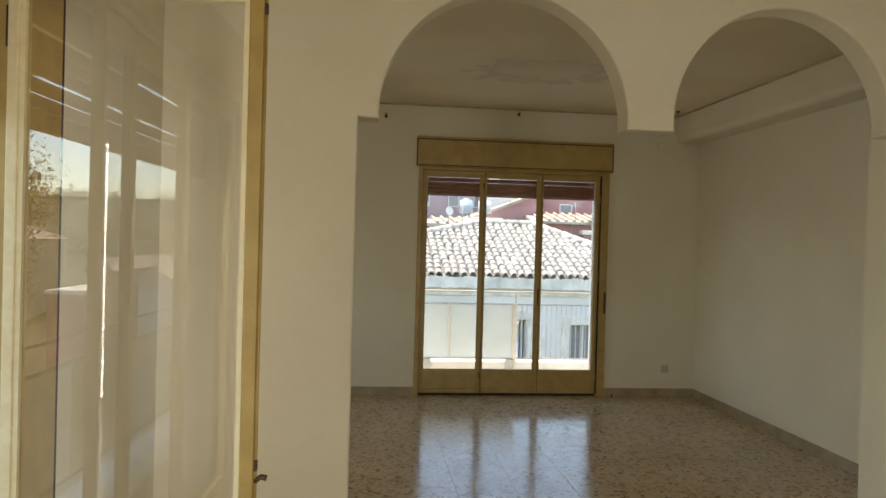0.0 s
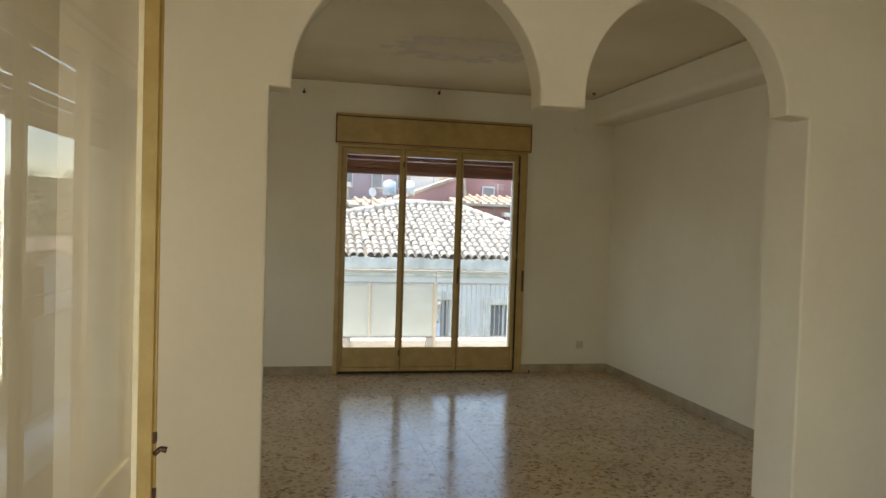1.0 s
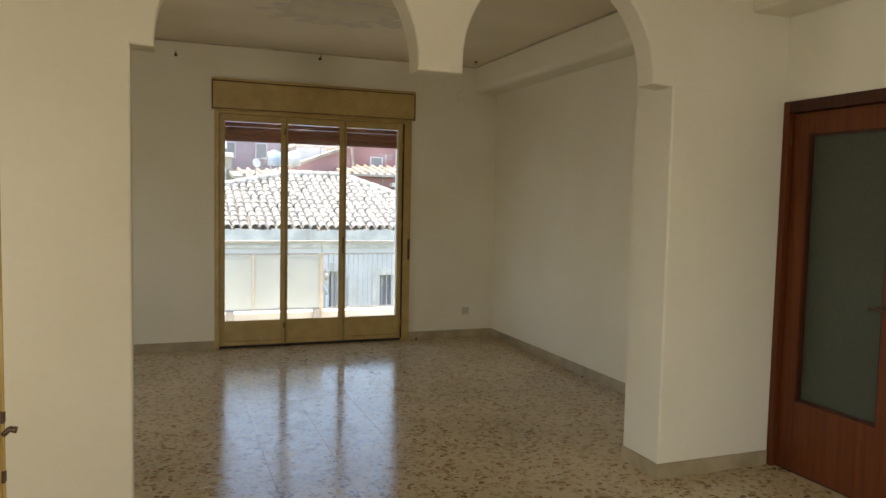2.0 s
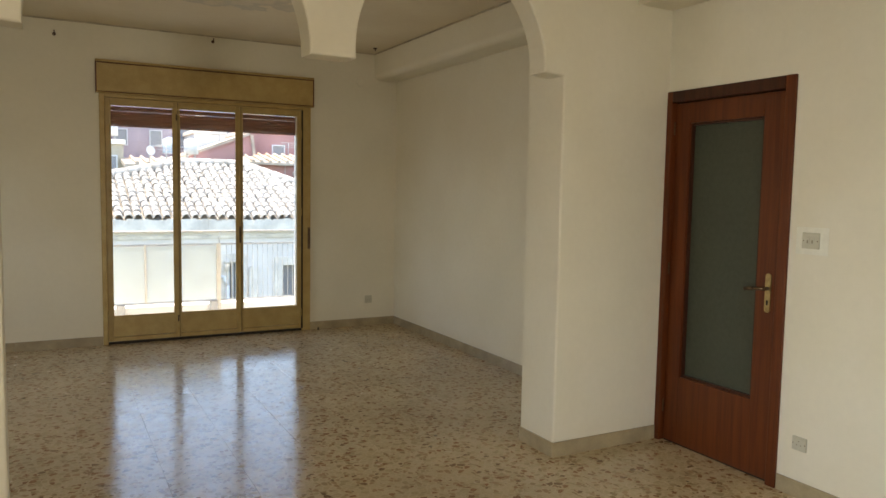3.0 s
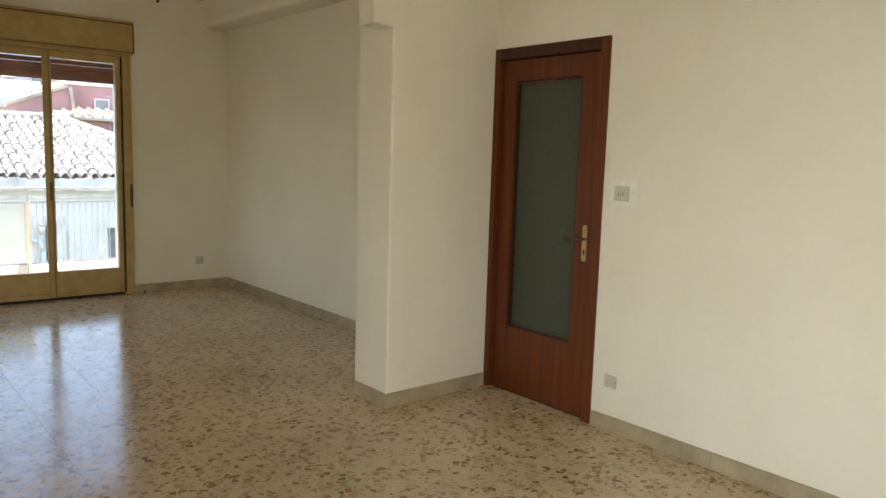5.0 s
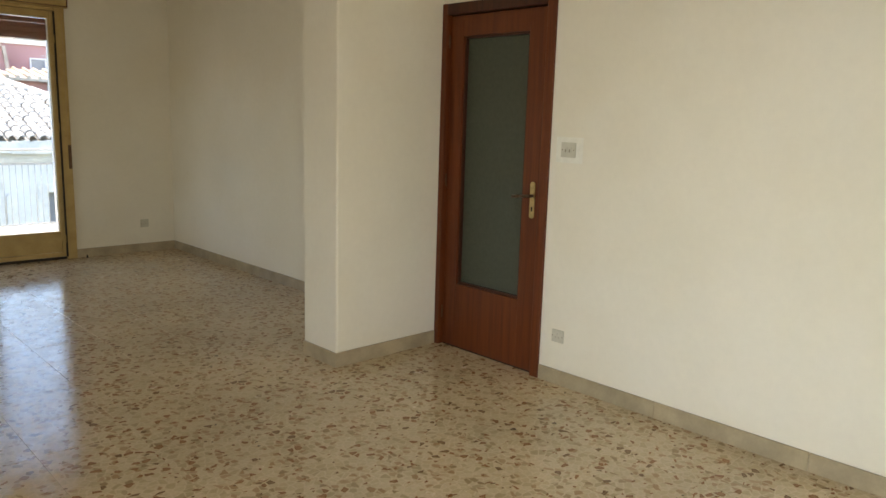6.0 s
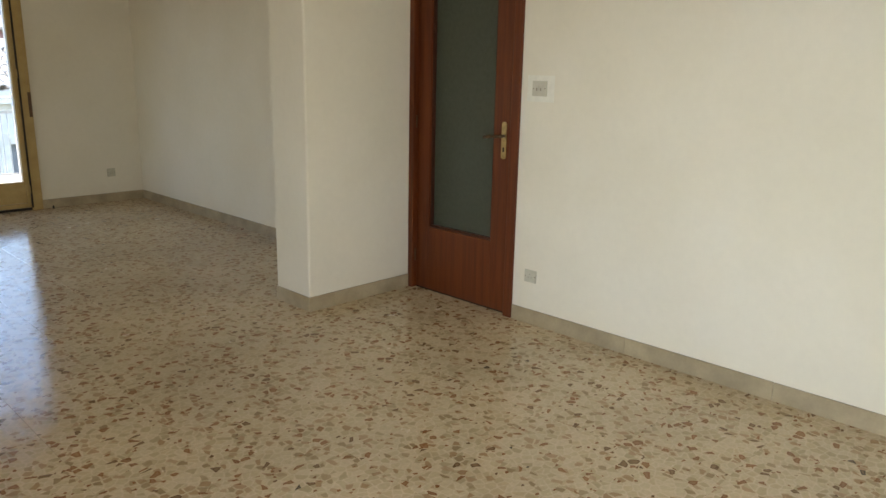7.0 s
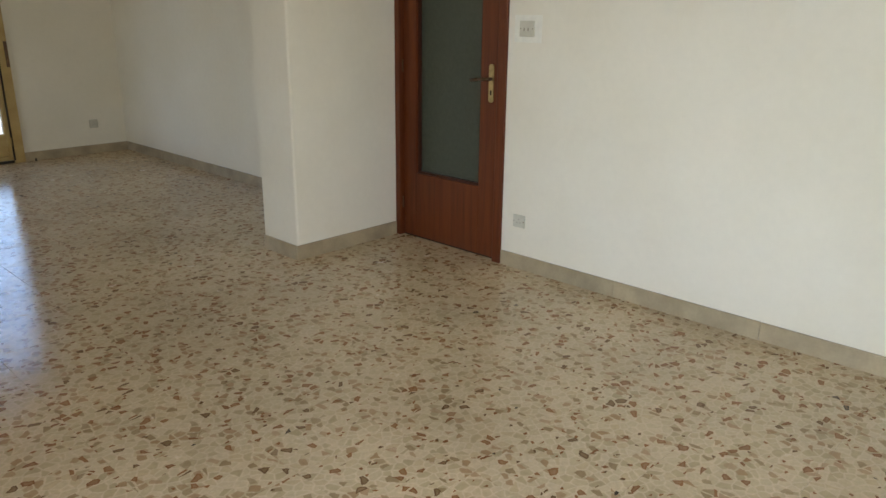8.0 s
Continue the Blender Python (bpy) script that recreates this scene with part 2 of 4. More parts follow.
M_DOOR = wood("mahogany_veneer", (0.150, 0.036, 0.008), (0.088, 0.020, 0.005), 0.38)
M_DOOR_D = wood("dark_shaded_mahogany", (0.070, 0.020, 0.008), (0.035, 0.010, 0.005), 0.35)
M_PANE = mat("grey_green_cathedral_glass", (0.060, 0.066, 0.045), rough=0.45, vary=0.04, scale=40, fine=150, bump=0.5, tint=(0.052, 0.058, 0.039), spec=0.3, bump_scale=120)
M_BRASS = mat("tarnished_brass", (0.55, 0.42, 0.20), rough=0.35, metal=1.0, vary=0.25, scale=30)
M_BRONZE = mat("dark_bronze", (0.16, 0.10, 0.06), rough=0.4, metal=0.8, vary=0.2, scale=40)
M_CREAM = mat("ivory_plastic", (0.58, 0.55, 0.43), rough=0.4, vary=0.06, scale=20, bump=0.02)
M_CREAM_D = mat("ivory_plastic_shadow_gap", (0.30, 0.265, 0.19), rough=0.5)
M_HALO = mat("unpainted_wall_patch", (0.825, 0.80, 0.69), rough=0.9, vary=0.05, scale=25, bump=0.08)
M_STEEL = mat("grey_painted_iron", (0.44, 0.43, 0.41), rough=0.5, vary=0.15, scale=20)
M_PANEL = mat("milky_balcony_panel", (0.76, 0.79, 0.755), rough=0.35, vary=0.06, scale=3, bump=0.03)
M_POST = mat("pale_painted_post", (0.66, 0.60, 0.50), rough=0.5, vary=0.1, scale=12)
M_PANEL_T = mat("tan_balcony_panel", (0.58, 0.51, 0.38), rough=0.45, vary=0.10, scale=3, bump=0.05)
for m in (M_PANEL, M_PANEL_T):
    nt = m.node_tree
    p = nt.nodes["Principled BSDF"]
    tr, mx = nt.nodes.new("ShaderNodeBsdfTranslucent"), nt.nodes.new("ShaderNodeMixShader")
    nt.links.new(p.inputs["Base Color"].links[0].from_socket, tr.inputs["Color"])
    mx.inputs[0].default_value = 0.5
    nt.links.new(p.outputs[0], mx.inputs[1])
    nt.links.new(tr.outputs[0], mx.inputs[2])
    nt.links.new(mx.outputs[0], nt.nodes["Material Output"].inputs[0])
M_CONC = mat("pale_concrete", (0.60, 0.58, 0.54), rough=0.85, vary=0.15, scale=4, fine=40, bump=0.3)
M_LIME = mat("limewashed_concrete", (0.80, 0.77, 0.71), rough=0.9, vary=0.1, scale=3, fine=30, bump=0.25)
M_QUARRY = mat("balcony_tile", (0.42, 0.31, 0.24), rough=0.6, vary=0.15, scale=6, per_object=0.1)
M_STUCCO_W = mat("bluish_white_stucco", (0.84, 0.79, 0.72), rough=0.9, vary=0.10, scale=0.7, fine=12, bump=0.3)
M_STONE_C = mat("weathered_cornice", (0.87, 0.80, 0.69), rough=0.9, vary=0.2, scale=2.5, fine=14, bump=0.6)
M_TILE = mat("sun_bleached_clay_tile", (0.54, 0.505, 0.455), rough=0.85, vary=0.22, scale=5, fine=40, bump=0.3, tint=(0.44, 0.40, 0.345), per_object=0.2)
M_TILE_FAR = mat("sun_bleached_clay_tiles", (0.52, 0.485, 0.435), rough=0.85, vary=0.22, scale=5, fine=40, bump=0.3, tint=(0.42, 0.38, 0.325), island=0.2)
M_TILE_B = mat("clay_channel_tile", (0.46, 0.41, 0.34), rough=0.9, vary=0.3, scale=2, fine=30, island=0.2)
M_RED = mat("red_house_stucco", (0.47, 0.25, 0.23), rough=0.9, vary=0.2, scale=0.4, fine=6, bump=0.2)
M_PURPLE = mat("mauve_house_stucco", (0.46, 0.37, 0.38), rough=0.9, vary=0.2, scale=0.4, fine=6, bump=0.2)
M_BEIGE = mat("beige_house_stucco", (0.52, 0.45, 0.34), rough=0.9, vary=0.2, scale=0.4, fine=6, bump=0.2)
M_PEACH = mat("peach_house_stucco", (0.62, 0.42, 0.26), rough=0.9, vary=0.15, scale=0.4, fine=6, bump=0.2)
M_WHITE = mat("white_house_stucco", (0.72, 0.71, 0.68), rough=0.9, vary=0.15, scale=0.4, fine=6, bump=0.2)
M_ROOF = mat("far_clay_roof", (0.58, 0.47, 0.37), rough=0.9, vary=0.3, scale=1.2, fine=9, bump=0.3)
M_DARK = mat("dark_window_opening", (0.27, 0.27, 0.28), rough=0.2, vary=0.1)
M_GROUND = mat("dry_ground_and_asphalt", (0.16, 0.14, 0.11), rough=0.95, vary=0.3, scale=0.05, fine=1.5, tint=(0.09, 0.10, 0.06))
M_HILL = mat("scrub_hillside", (0.075, 0.09, 0.05), rough=0.95, vary=0.35, scale=0.03, fine=0.5, tint=(0.14, 0.13, 0.08))
M_LEAF = mat("dusty_green_leaf", (0.06, 0.08, 0.035), rough=0.6, vary=0.2, scale=3, island=0.4)
M_BARK = mat("tree_bark", (0.12, 0.09, 0.065), rough=0.9, vary=0.3, scale=8, bump=0.6)
M_BLUE = mat("pale_blue_plastic", (0.42, 0.55, 0.68), rough=0.5, vary=0.1, scale=4)
M_PVC = mat("white_pvc", (0.75, 0.75, 0.74), rough=0.4, vary=0.05)


# ---------- mesh helpers ----------
def add_box(bm, x0, y0, z0, x1, y1, z1):
    g = bmesh.ops.create_cube(bm, size=1, matrix=Matrix.Translation(((x0 + x1) / 2, (y0 + y1) / 2, (z0 + z1) / 2)) @ Matrix.Diagonal((abs(x1 - x0), abs(y1 - y0), abs(z1 - z0), 1)))
    return g["verts"]


def box_bm(x0, y0, z0, x1, y1, z1, bev=0.0, seg=2):
    bm = bmesh.new()
    add_box(bm, x0, y0, z0, x1, y1, z1)
    if bev:
        bmesh.ops.bevel(bm, geom=bm.edges[:], offset=bev, segments=seg, profile=0.5, affect="EDGES")
    return bm


def add_rod(bm, p, q, r, r2=None, seg=12, caps=True):
    p, q = Vector(p), Vector(q)
    d = q - p
    m = Matrix.Translation((p + q) / 2) @ d.to_track_quat("Z", "Y").to_matrix().to_4x4()
    g = bmesh.ops.create_cone(bm, cap_ends=caps, segments=seg, radius1=r, radius2=r if r2 is None else r2, depth=d.length, matrix=m)
    for f in {f for v in g["verts"] for f in v.link_faces}:
        f.smooth = len(f.verts) == 4
    return g["verts"]


def rod_bm(p, q, r, r2=None, seg=12):
    bm = bmesh.new()
    add_rod(bm, p, q, r, r2, seg)
    return bm


def outline_bm(loops, y0, y1, bev=0.0, keep=None):
    """A plate cut from one closed outline of (u, z), y0 to y1 thick."""
    bm = bmesh.new()
    vs = [bm.verts.new((u, y0, z)) for u, z in loops]
    f = bm.faces.new(vs)
    g = bmesh.ops.extrude_face_region(bm, geom=[f])
    bmesh.ops.translate(bm, verts=[v for v in g["geom"] if isinstance(v, bmesh.types.BMVert)], vec=(0, y1 - y0, 0))
    bmesh.ops.recalc_face_normals(bm, faces=bm.faces[:])
    if bev:
        rim = [e for e in bm.edges if abs(e.verts[0].co.y - e.verts[1].co.y) < 1e-6]
        if keep:
            rim = [e for e in rim if not (e.verts[0].co.y > (y0 + y1) / 2 and all(keep(v.co) for v in e.verts))]
        bmesh.ops.bevel(bm, geom=rim, offset=bev, segments=3, profile=0.5, affect="EDGES")
    return bm


def to_object(name, bm, material, smooth=False):
    me = bpy.data.meshes.new(name)
    bm.normal_update()
    bm.to_mesh(me)
    bm.free()
    me.materials.append(material)
    if smooth:
        for p in me.polygons:
            p.use_smooth = True
    return new(name, me)


def part(name, bm, material, parent, label=""):
    ob = to_object(name, bm, material)
    ob.parent = parent
    return tagged(ob, label)


def thing(name, m, label, category, group="", kind=""):
    ob = new(name)
    ob.matrix_world = m
    ob.empty_display_size = 0.1
    return tagged(ob, label, category, group, kind)


def setting(name, bm, material, label=""):
    return tagged(to_object(name, bm, material), label, kind="structure")


def wall_bm(u0, u1, z0, z1, v0, v1, holes, along="x"):
    """A wall from u0 to u1 with rectangular openings (a, b, bottom, top) through it."""
    us = sorted({u0, u1, *[h[0] for h in holes], *[h[1] for h in holes]})
    zs = sorted({z0, z1, *[h[2] for h in holes], *[h[3] for h in holes]})
    bm = bmesh.new()
    for i in range(len(us) - 1):
        for j in range(len(zs) - 1):
            cu, cz = (us[i] + us[i + 1]) / 2, (zs[j] + zs[j + 1]) / 2
            if any(h[0] < cu < h[1] and h[2] < cz < h[3] for h in holes):
                continue
            if along == "x":
                add_box(bm, us[i], v0, zs[j], us[i + 1], v1, zs[j + 1])
            else:
                add_box(bm, v0, us[i], zs[j], v1, us[i + 1], zs[j + 1])
    bmesh.ops.remove_doubles(bm, verts=bm.verts[:], dist=1e-5)
    seen = {}
    for f in bm.faces:
        seen.setdefault(tuple(round(c, 4) for c in f.calc_center_median()), []).append(f)
    bmesh.ops.delete(bm, geom=[f for fs in seen.values() if len(fs) > 1 for f in fs], context="FACES")
    return bm


# ---------- the shell of the flat ----------
H = 3.02                # ceiling
W = 7.42                # far wall, inner face
P, T = 3.148, 0.152      # arched wall, front face and thickness
RF, RB = 3.615, 3.725     # right walls of the front and the back room
LB = -3.0               # left wall of the back room

setting("floor", box_bm(LB - 0.3, Y0 - 0.3, -0.25, RB + 0.3, W + 0.3, -0.0015), M_GROUT, "cement bed under the terrazzo tiles")
setting("ceiling", box_bm(LB - 0.3, Y0 - 0.3, H, RB + 0.3, W + 0.3, H + 0.25), M_CEIL, "cream painted ceiling with a flaking damp patch")
setting("wall_north", wall_bm(LB - 0.3, RB + 0.3, -0.25, H, W, W + 0.30, [(0.716, 2.686, -0.02, 2.62)]), M_WALL, "cream painted wall round the balcony door")
setting("wall_east_back", box_bm(RB, P + 0.335, -0.25, RB + 0.3, W, H), M_WALL, "cream painted side wall of the back room")
setting("wall_east_front", wall_bm(Y0, P + 0.335, -0.25, H, RF, RF + 0.35, [(2.29, P - 0.02, -0.02, 2.14)], "y"), M_WALL, "cream painted wall with a wooden door")
setting("wall_west_front", wall_bm(Y0, P + 0.2, -0.25, H, LF - 0.3, LF, [(-0.62, 1.80, -0.02, 2.62)], "y"), M_WALL, "cream painted wall with balcony doors")
# the next two walls have openings added for the fill lamps
setting("wall_west_back", wall_bm(P + 0.2, W, -0.25, H, LB - 0.3, LB, [(4.85, 6.35, 0.7, 2.15)], "y"), M_WALL)
setting("wall_south", wall_bm(LF - 0.3, RF + 0.35, -0.25, H, Y0 - 0.3, Y0, [(0.88, 1.40, 0.0, 2.45)]), M_WALL)
setting("wall_south_back", box_bm(LB, P, -0.25, LF - 0.3, P + 0.2, H), M_WALL)


def arc(cx, cz, r, a0, a1, n):
    return [(cx + r * math.cos(radians(a0 + (a1 - a0) * i / n)), cz + r * math.sin(radians(a0 + (a1 - a0) * i / n))) for i in range(n + 1)]


PIER, BR1, PEN0, PEN1, ARCH_R, PIL = 0.083, 0.177, 1.345, 1.575, 2.681, 2.815
c1, r1 = (BR1 + PEN0) / 2, (PEN0 - BR1) / 2
c2, r2 = (PEN1 + ARCH_R) / 2, (ARCH_R - PEN1) / 2
outline = [(LF - 0.1, -0.1), (PIER, -0.1), (PIER, 2.17), (BR1, 2.165)] + arc(c1, 2.195, r1, 180, 0, 32) + [(PEN0, 2.165), (PEN1, 2.165)]
outline += arc(c2, 2.228, r2, 180, 0, 32) + [(ARCH_R, 2.200), (PIL, 2.190), (PIL, -0.1), (RF + 0.1, -0.1), (RF + 0.1, H + 0.1), (LF - 0.1, H + 0.1)]
arch = setting("wall_arches", outline_bm(outline, P, P + T, 0.012, lambda v: v.x > PIL - 0.01 and v.z < 2.20), M_WALL, "cream plaster wall with two round arches and a hanging pendant")
setting("pillar", box_bm(PIL + 0.0005, P + T, 0, RB, P + 0.335, 2.20), M_WALL, "back of the cream plastered pillar that carries the arch")
setting("pillar_upper", box_bm(PIL + 0.02, P + T, 2.20, RB, P + 0.335, H), M_WALL)
setting("beam_back", box_bm(3.457, P + 0.335, 2.735, RB + 0.12, W + 0.12, H + 0.12, 0.06, 6), M_WALL, "cream plastered ceiling beam along the side wall")
setting("beam_front", box_bm(3.336, Y0, 2.645, RF, P, H, 0.012, 3), M_WALL, "cream plastered ceiling beam over the door")
setting("trim_ceiling", box_bm(3.443, P + 0.335, H - 0.014, 3.457, W, H, 0.005), M_TRIM, "thin brown moulding along the ceiling beam")
setting("trim_ceiling_north", box_bm(LB, W - 0.012, H - 0.012, 3.443, W, H, 0.004), M_TRIM, "thin brown moulding along the far wall")


# skirting of marble lengths
def skirting(name, runs, label):
    top = thing(name, Matrix(), label, "", kind="structure")
    for (x0, y0), (x1, y1), (nx, ny) in runs:
        d = Vector((x1 - x0, y1 - y0, 0))
        n = max(1, round(d.length / 0.78))
        for i in range(n):
            a, b = Vector((x0, y0, 0)) + d * (i / n), Vector((x0, y0, 0)) + d * ((i + 1) / n)
            e = d.normalized() * 0.0003
            a, b = a + e, b - e
            t = 0.0125 + 0.001 * random.random()
            lo = (min(a.x, b.x, a.x + nx * t, b.x + nx * t), min(a.y, b.y, a.y + ny * t, b.y + ny * t))
            hi = (max(a.x, b.x, a.x + nx * t, b.x + nx * t), max(a.y, b.y, a.y + ny * t, b.y + ny * t))
            part("skirting_tile", box_bm(lo[0], lo[1], -0.003, hi[0], hi[1], 0.086 + 0.0015 * random.random(), 0.004, 2), M_BASE, top)
    return top


skirting("baseboard_back", [((LB, W), (0.680, W), (0, -1)), ((2.722, W), (RB, W), (0, -1)), ((RB, P + 0.335), (RB, W - 0.013), (-1, 0)), ((PIL, P + 0.335), (RB - 0.013, P + 0.335), (0, 1))], "grey-beige marble skirting of the back room")
skirting("baseboard_pillar", [((PIL, P), (PIL, P + 0.335), (-1, 0)), ((PIL - 0.013, P), (RF - 0.017, P), (0, -1))], "grey-beige marble skirting round the pillar")
skirting("baseboard_front", [((RF, Y0), (RF, 2.262), (-1, 0)), ((LF + 0.01, P), (PIER, P), (0, -1)), ((LF, 2.065), (LF, P - 0.013), (1, 0))], "grey-beige marble skirting of the front room")


# ---------- balcony doors ----------
def handle_parts(parent, u, v, z, side):
    part("lever", rod_bm((u, v, z), (u, v - 0.045, z), 0.007), M_STEEL, parent, "grey metal lever")


def leaf_parts(owner, u0, u1, v0, v1, zb, zt, glass_b, glass_t, s0, s1, pale=False, face=-1):
    """One glazed leaf: two stiles, top rail, bottom panel, pane and beads."""
    m = M_YEL
    # pale leaf: daylight on the hinge stile is put into its colour
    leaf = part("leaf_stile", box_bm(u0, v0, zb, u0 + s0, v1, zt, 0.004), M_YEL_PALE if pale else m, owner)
    part("leaf_stile", box_bm(u1 - s1, v0, zb, u1, v1, zt, 0.004), m, owner)
    part("top_rail", box_bm(u0 + s0, v0 + 0.002, glass_t, u1 - s1, v1 - 0.002, zt, 0.003), m, owner)
    part("kick_panel", box_bm(u0 + s0, v0 + 0.004, zb + 0.045, u1 - s1, v1 - 0.004, glass_b, 0.003), m, owner)
    part("bottom_rail", box_bm(u0 + s0, v0 - 0.004, zb, u1 - s1, v1, zb + 0.042, 0.004), m, owner)
    c = (v0 + v1) / 2
    bm = bmesh.new()
    bv = v0 + 0.006
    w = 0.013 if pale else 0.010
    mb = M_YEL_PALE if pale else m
    for a, b, z0, z1 in ((u0 + s0, u0 + s0 + w, glass_b, glass_t), (u1 - s1 - w, u1 - s1, glass_b, glass_t), (u0 + s0 + w, u1 - s1 - w, glass_b, glass_b + w), (u0 + s0 + w, u1 - s1 - w, glass_t - w, glass_t)):
        add_box(bm, a, bv, z0, b, c - 0.003, z1)
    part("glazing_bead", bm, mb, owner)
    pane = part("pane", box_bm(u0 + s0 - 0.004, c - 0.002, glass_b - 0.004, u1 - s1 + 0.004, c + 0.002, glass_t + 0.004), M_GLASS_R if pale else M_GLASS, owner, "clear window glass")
    pane.visible_shadow = False
    return leaf


def shutter(owner, u0, u1, v, z0, z1, gaps, h=0.047):
    """Roller shutter slats from z0 up; gaps: the slats (by number) above which light comes through, and how wide."""
    z, k = z0, 0
    while z < z1:
        part("slat", box_bm(u0, v - 0.006, z, u1, v + 0.006, z + h, 0.004, 1), M_SHUT, owner)
        z += h + gaps.get(k, 0.0)
        k += 1
    part("slat_edge", box_bm(u0, v - 0.009, z0 - 0.018, u1, v + 0.009, z0 - 0.001, 0.003), M_SHUT, owner, "bottom bar of the shutter")


# far balcony door, three leaves, shut
win = thing("window_1", pose(0.076, W, 0), "ochre painted three-leaf glazed balcony door, shut, with a roller shutter box", "", kind="structure")
for a, b in ((0.605, 0.650), (2.552, 2.645)):
    part("casing", box_bm(a, -0.022, 0, b, 0.10, 2.385, 0.004), M_YEL, win)
part("head_casing", box_bm(0.650, -0.018, 2.352, 2.552, 0.10, 2.385, 0.004), M_YEL, win)
part("sill", box_bm(0.650, 0.012, 0, 2.552, 0.30, 0.022, 0.004), M_BASE, win, "marble threshold")
# dark strip added to paint the shade of the gap below the leaves
part("threshold_shade", box_bm(0.650, -0.004, 0, 2.552, 0.011, 0.023, 0.002), M_GAP, win, "dark strip for the shaded gap under the leaves")
part("rebate_gap", box_bm(2.5505, -0.0245, 0.026, 2.5605, -0.0005, 2.350), M_GAP, win, "dark gap between leaf and casing")
for u0, u1, s0, s1 in ((0.652, 1.288, 0.043, 0.025), (1.290, 1.898, 0.027, 0.026), (1.900, 2.550, 0.027, 0.034)):
    leaf_parts(win, u0, u1, 0.0, 0.045, 0.026, 2.350, 0.266, 2.292, s0, s1)
for u in (1.289, 1.899):
    part("cover_strip", box_bm(u - 0.013, -0.012, 0.03, u + 0.013, -0.001, 2.345, 0.004), M_YEL, win)
    part("strip_gap", box_bm(u + 0.0132, -0.004, 0.03, u + 0.0180, -0.0005, 2.345), M_GAP, win, "dark gap beside the cover strip")
for z in (0.22, 2.20):
    part("bolt", rod_bm((1.289, -0.018, z - 0.03), (1.289, -0.018, z + 0.03), 0.006), M_RUST, win, "rusty bolt")
part("espagnolette", rod_bm((1.899, -0.019, 0.96), (1.899, -0.019, 1.13), 0.007), M_RUST, win, "dark lever bolt")
for z in (0.20, 1.28, 2.10):
    part("hinge", rod_bm((2.549, -0.010, z - 0.04), (2.549, -0.010, z + 0.04), 0.008), M_YEL, win)
part("shutter_box", box_bm(0.588, -0.050, 2.403, 2.660, 0.0, 2.660, 0.003), M_YEL, win, "ochre painted roller shutter box")
part("box_lid", box_bm(0.578, -0.060, 2.671, 2.670, 0.0, 2.692, 0.004), M_YEL, win)
part("box_edge", box_bm(0.578, -0.056, 2.385, 2.670, 0.0, 2.394, 0.003), M_YEL, win)
part("box_shadow_gap", box_bm(0.592, -0.036, 2.393, 2.656, -0.002, 2.672), M_SHUT, win)
for u in (0.583, 2.667):
    part("box_end", box_bm(u - 0.005, -0.050, 2.394, u + 0.005, 0, 2.671, 0.002), M_SHUT, win, "dark brown end board")
part("strap_winder", box_bm(2.612, -0.034, 0.885, 2.640, -0.022, 1.115, 0.004), M_BRONZE, win, "brown metal strap winder")
part("strap", box_bm(2.617, -0.029, 1.115, 2.634, -0.0235, 2.384), M_YEL, win, "shutter strap")
shutter(win, 0.66, 2.56, 0.17, 2.115, 2.44, {2: 0.003, 3: 0.011}, 0.043)
# white outer reveal strips
part("shutter_guide", box_bm(0.642, 0.15, 0.02, 0.662, 0.20, 2.6), M_CREAM, win)
part("shutter_guide", box_bm(2.532, 0.15, 0.02, 2.608, 0.20, 2.6), M_PVC, win, "white shutter guide")

# near balcony door: one leaf shut, one swung into the room
win2 = thing("window_2", pose(LF, 0, 0, 0, 0, 90), "ochre painted four-leaf balcony door with its shutter half down", "", kind="structure")
for a, b in ((-0.66, -0.60), (1.762, 1.935)):
    part("casing", box_bm(a, -0.022, 0, b, 0.10, 2.385, 0.004), M_YEL, win2)
part("casing_strip", box_bm(1.937, -0.012, 0, 2.045, 0.03, 2.385, 0.004), M_YEL, win2, "narrow ochre cover strip beside the casing")
# dark rod stands in for the shadow gap at the strip's edge
part("edge_shadow", rod_bm((2.056, -0.006, 0.02), (2.056, -0.006, 2.38), 0.006, seg=8), M_GAP, win2, "thin dark rod for the shadow gap along the casing")
part("strap_winder", box_bm(1.950, -0.026, 0.42, 2.030, -0.012, 0.66, 0.006), M_YEL, win2, "ochre painted strap winder plate")
part("head_casing", box_bm(-0.60, -0.018, 2.352, 1.762, 0.10, 2.385, 0.004), M_YEL, win2)
part("sill", box_bm(-0.60, -0.012, 0, 1.762, 0.30, 0.022, 0.004), M_BASE, win2, "marble threshold")
for u0, u1, s0, s1 in ((-0.598, 0.258, 0.06, 0.03), (0.260, 0.880, 0.035, 0.018), (0.882, 1.150, 0.018, 0.024)):
    leaf_parts(win2, u0, u1, 0.0, 0.045, 0.026, 2.350, 0.266, 2.255, s0, s1)
part("shutter_box", box_bm(-0.69, -0.050, 2.385, 1.86, 0.0, 2.69, 0.003), M_YEL, win2, "ochre painted roller shutter box")
shutter(win2, -0.61, 1.79, 0.17, 1.945, 2.50, {1: 0.004, 2: 0.009, 5: 0.013})

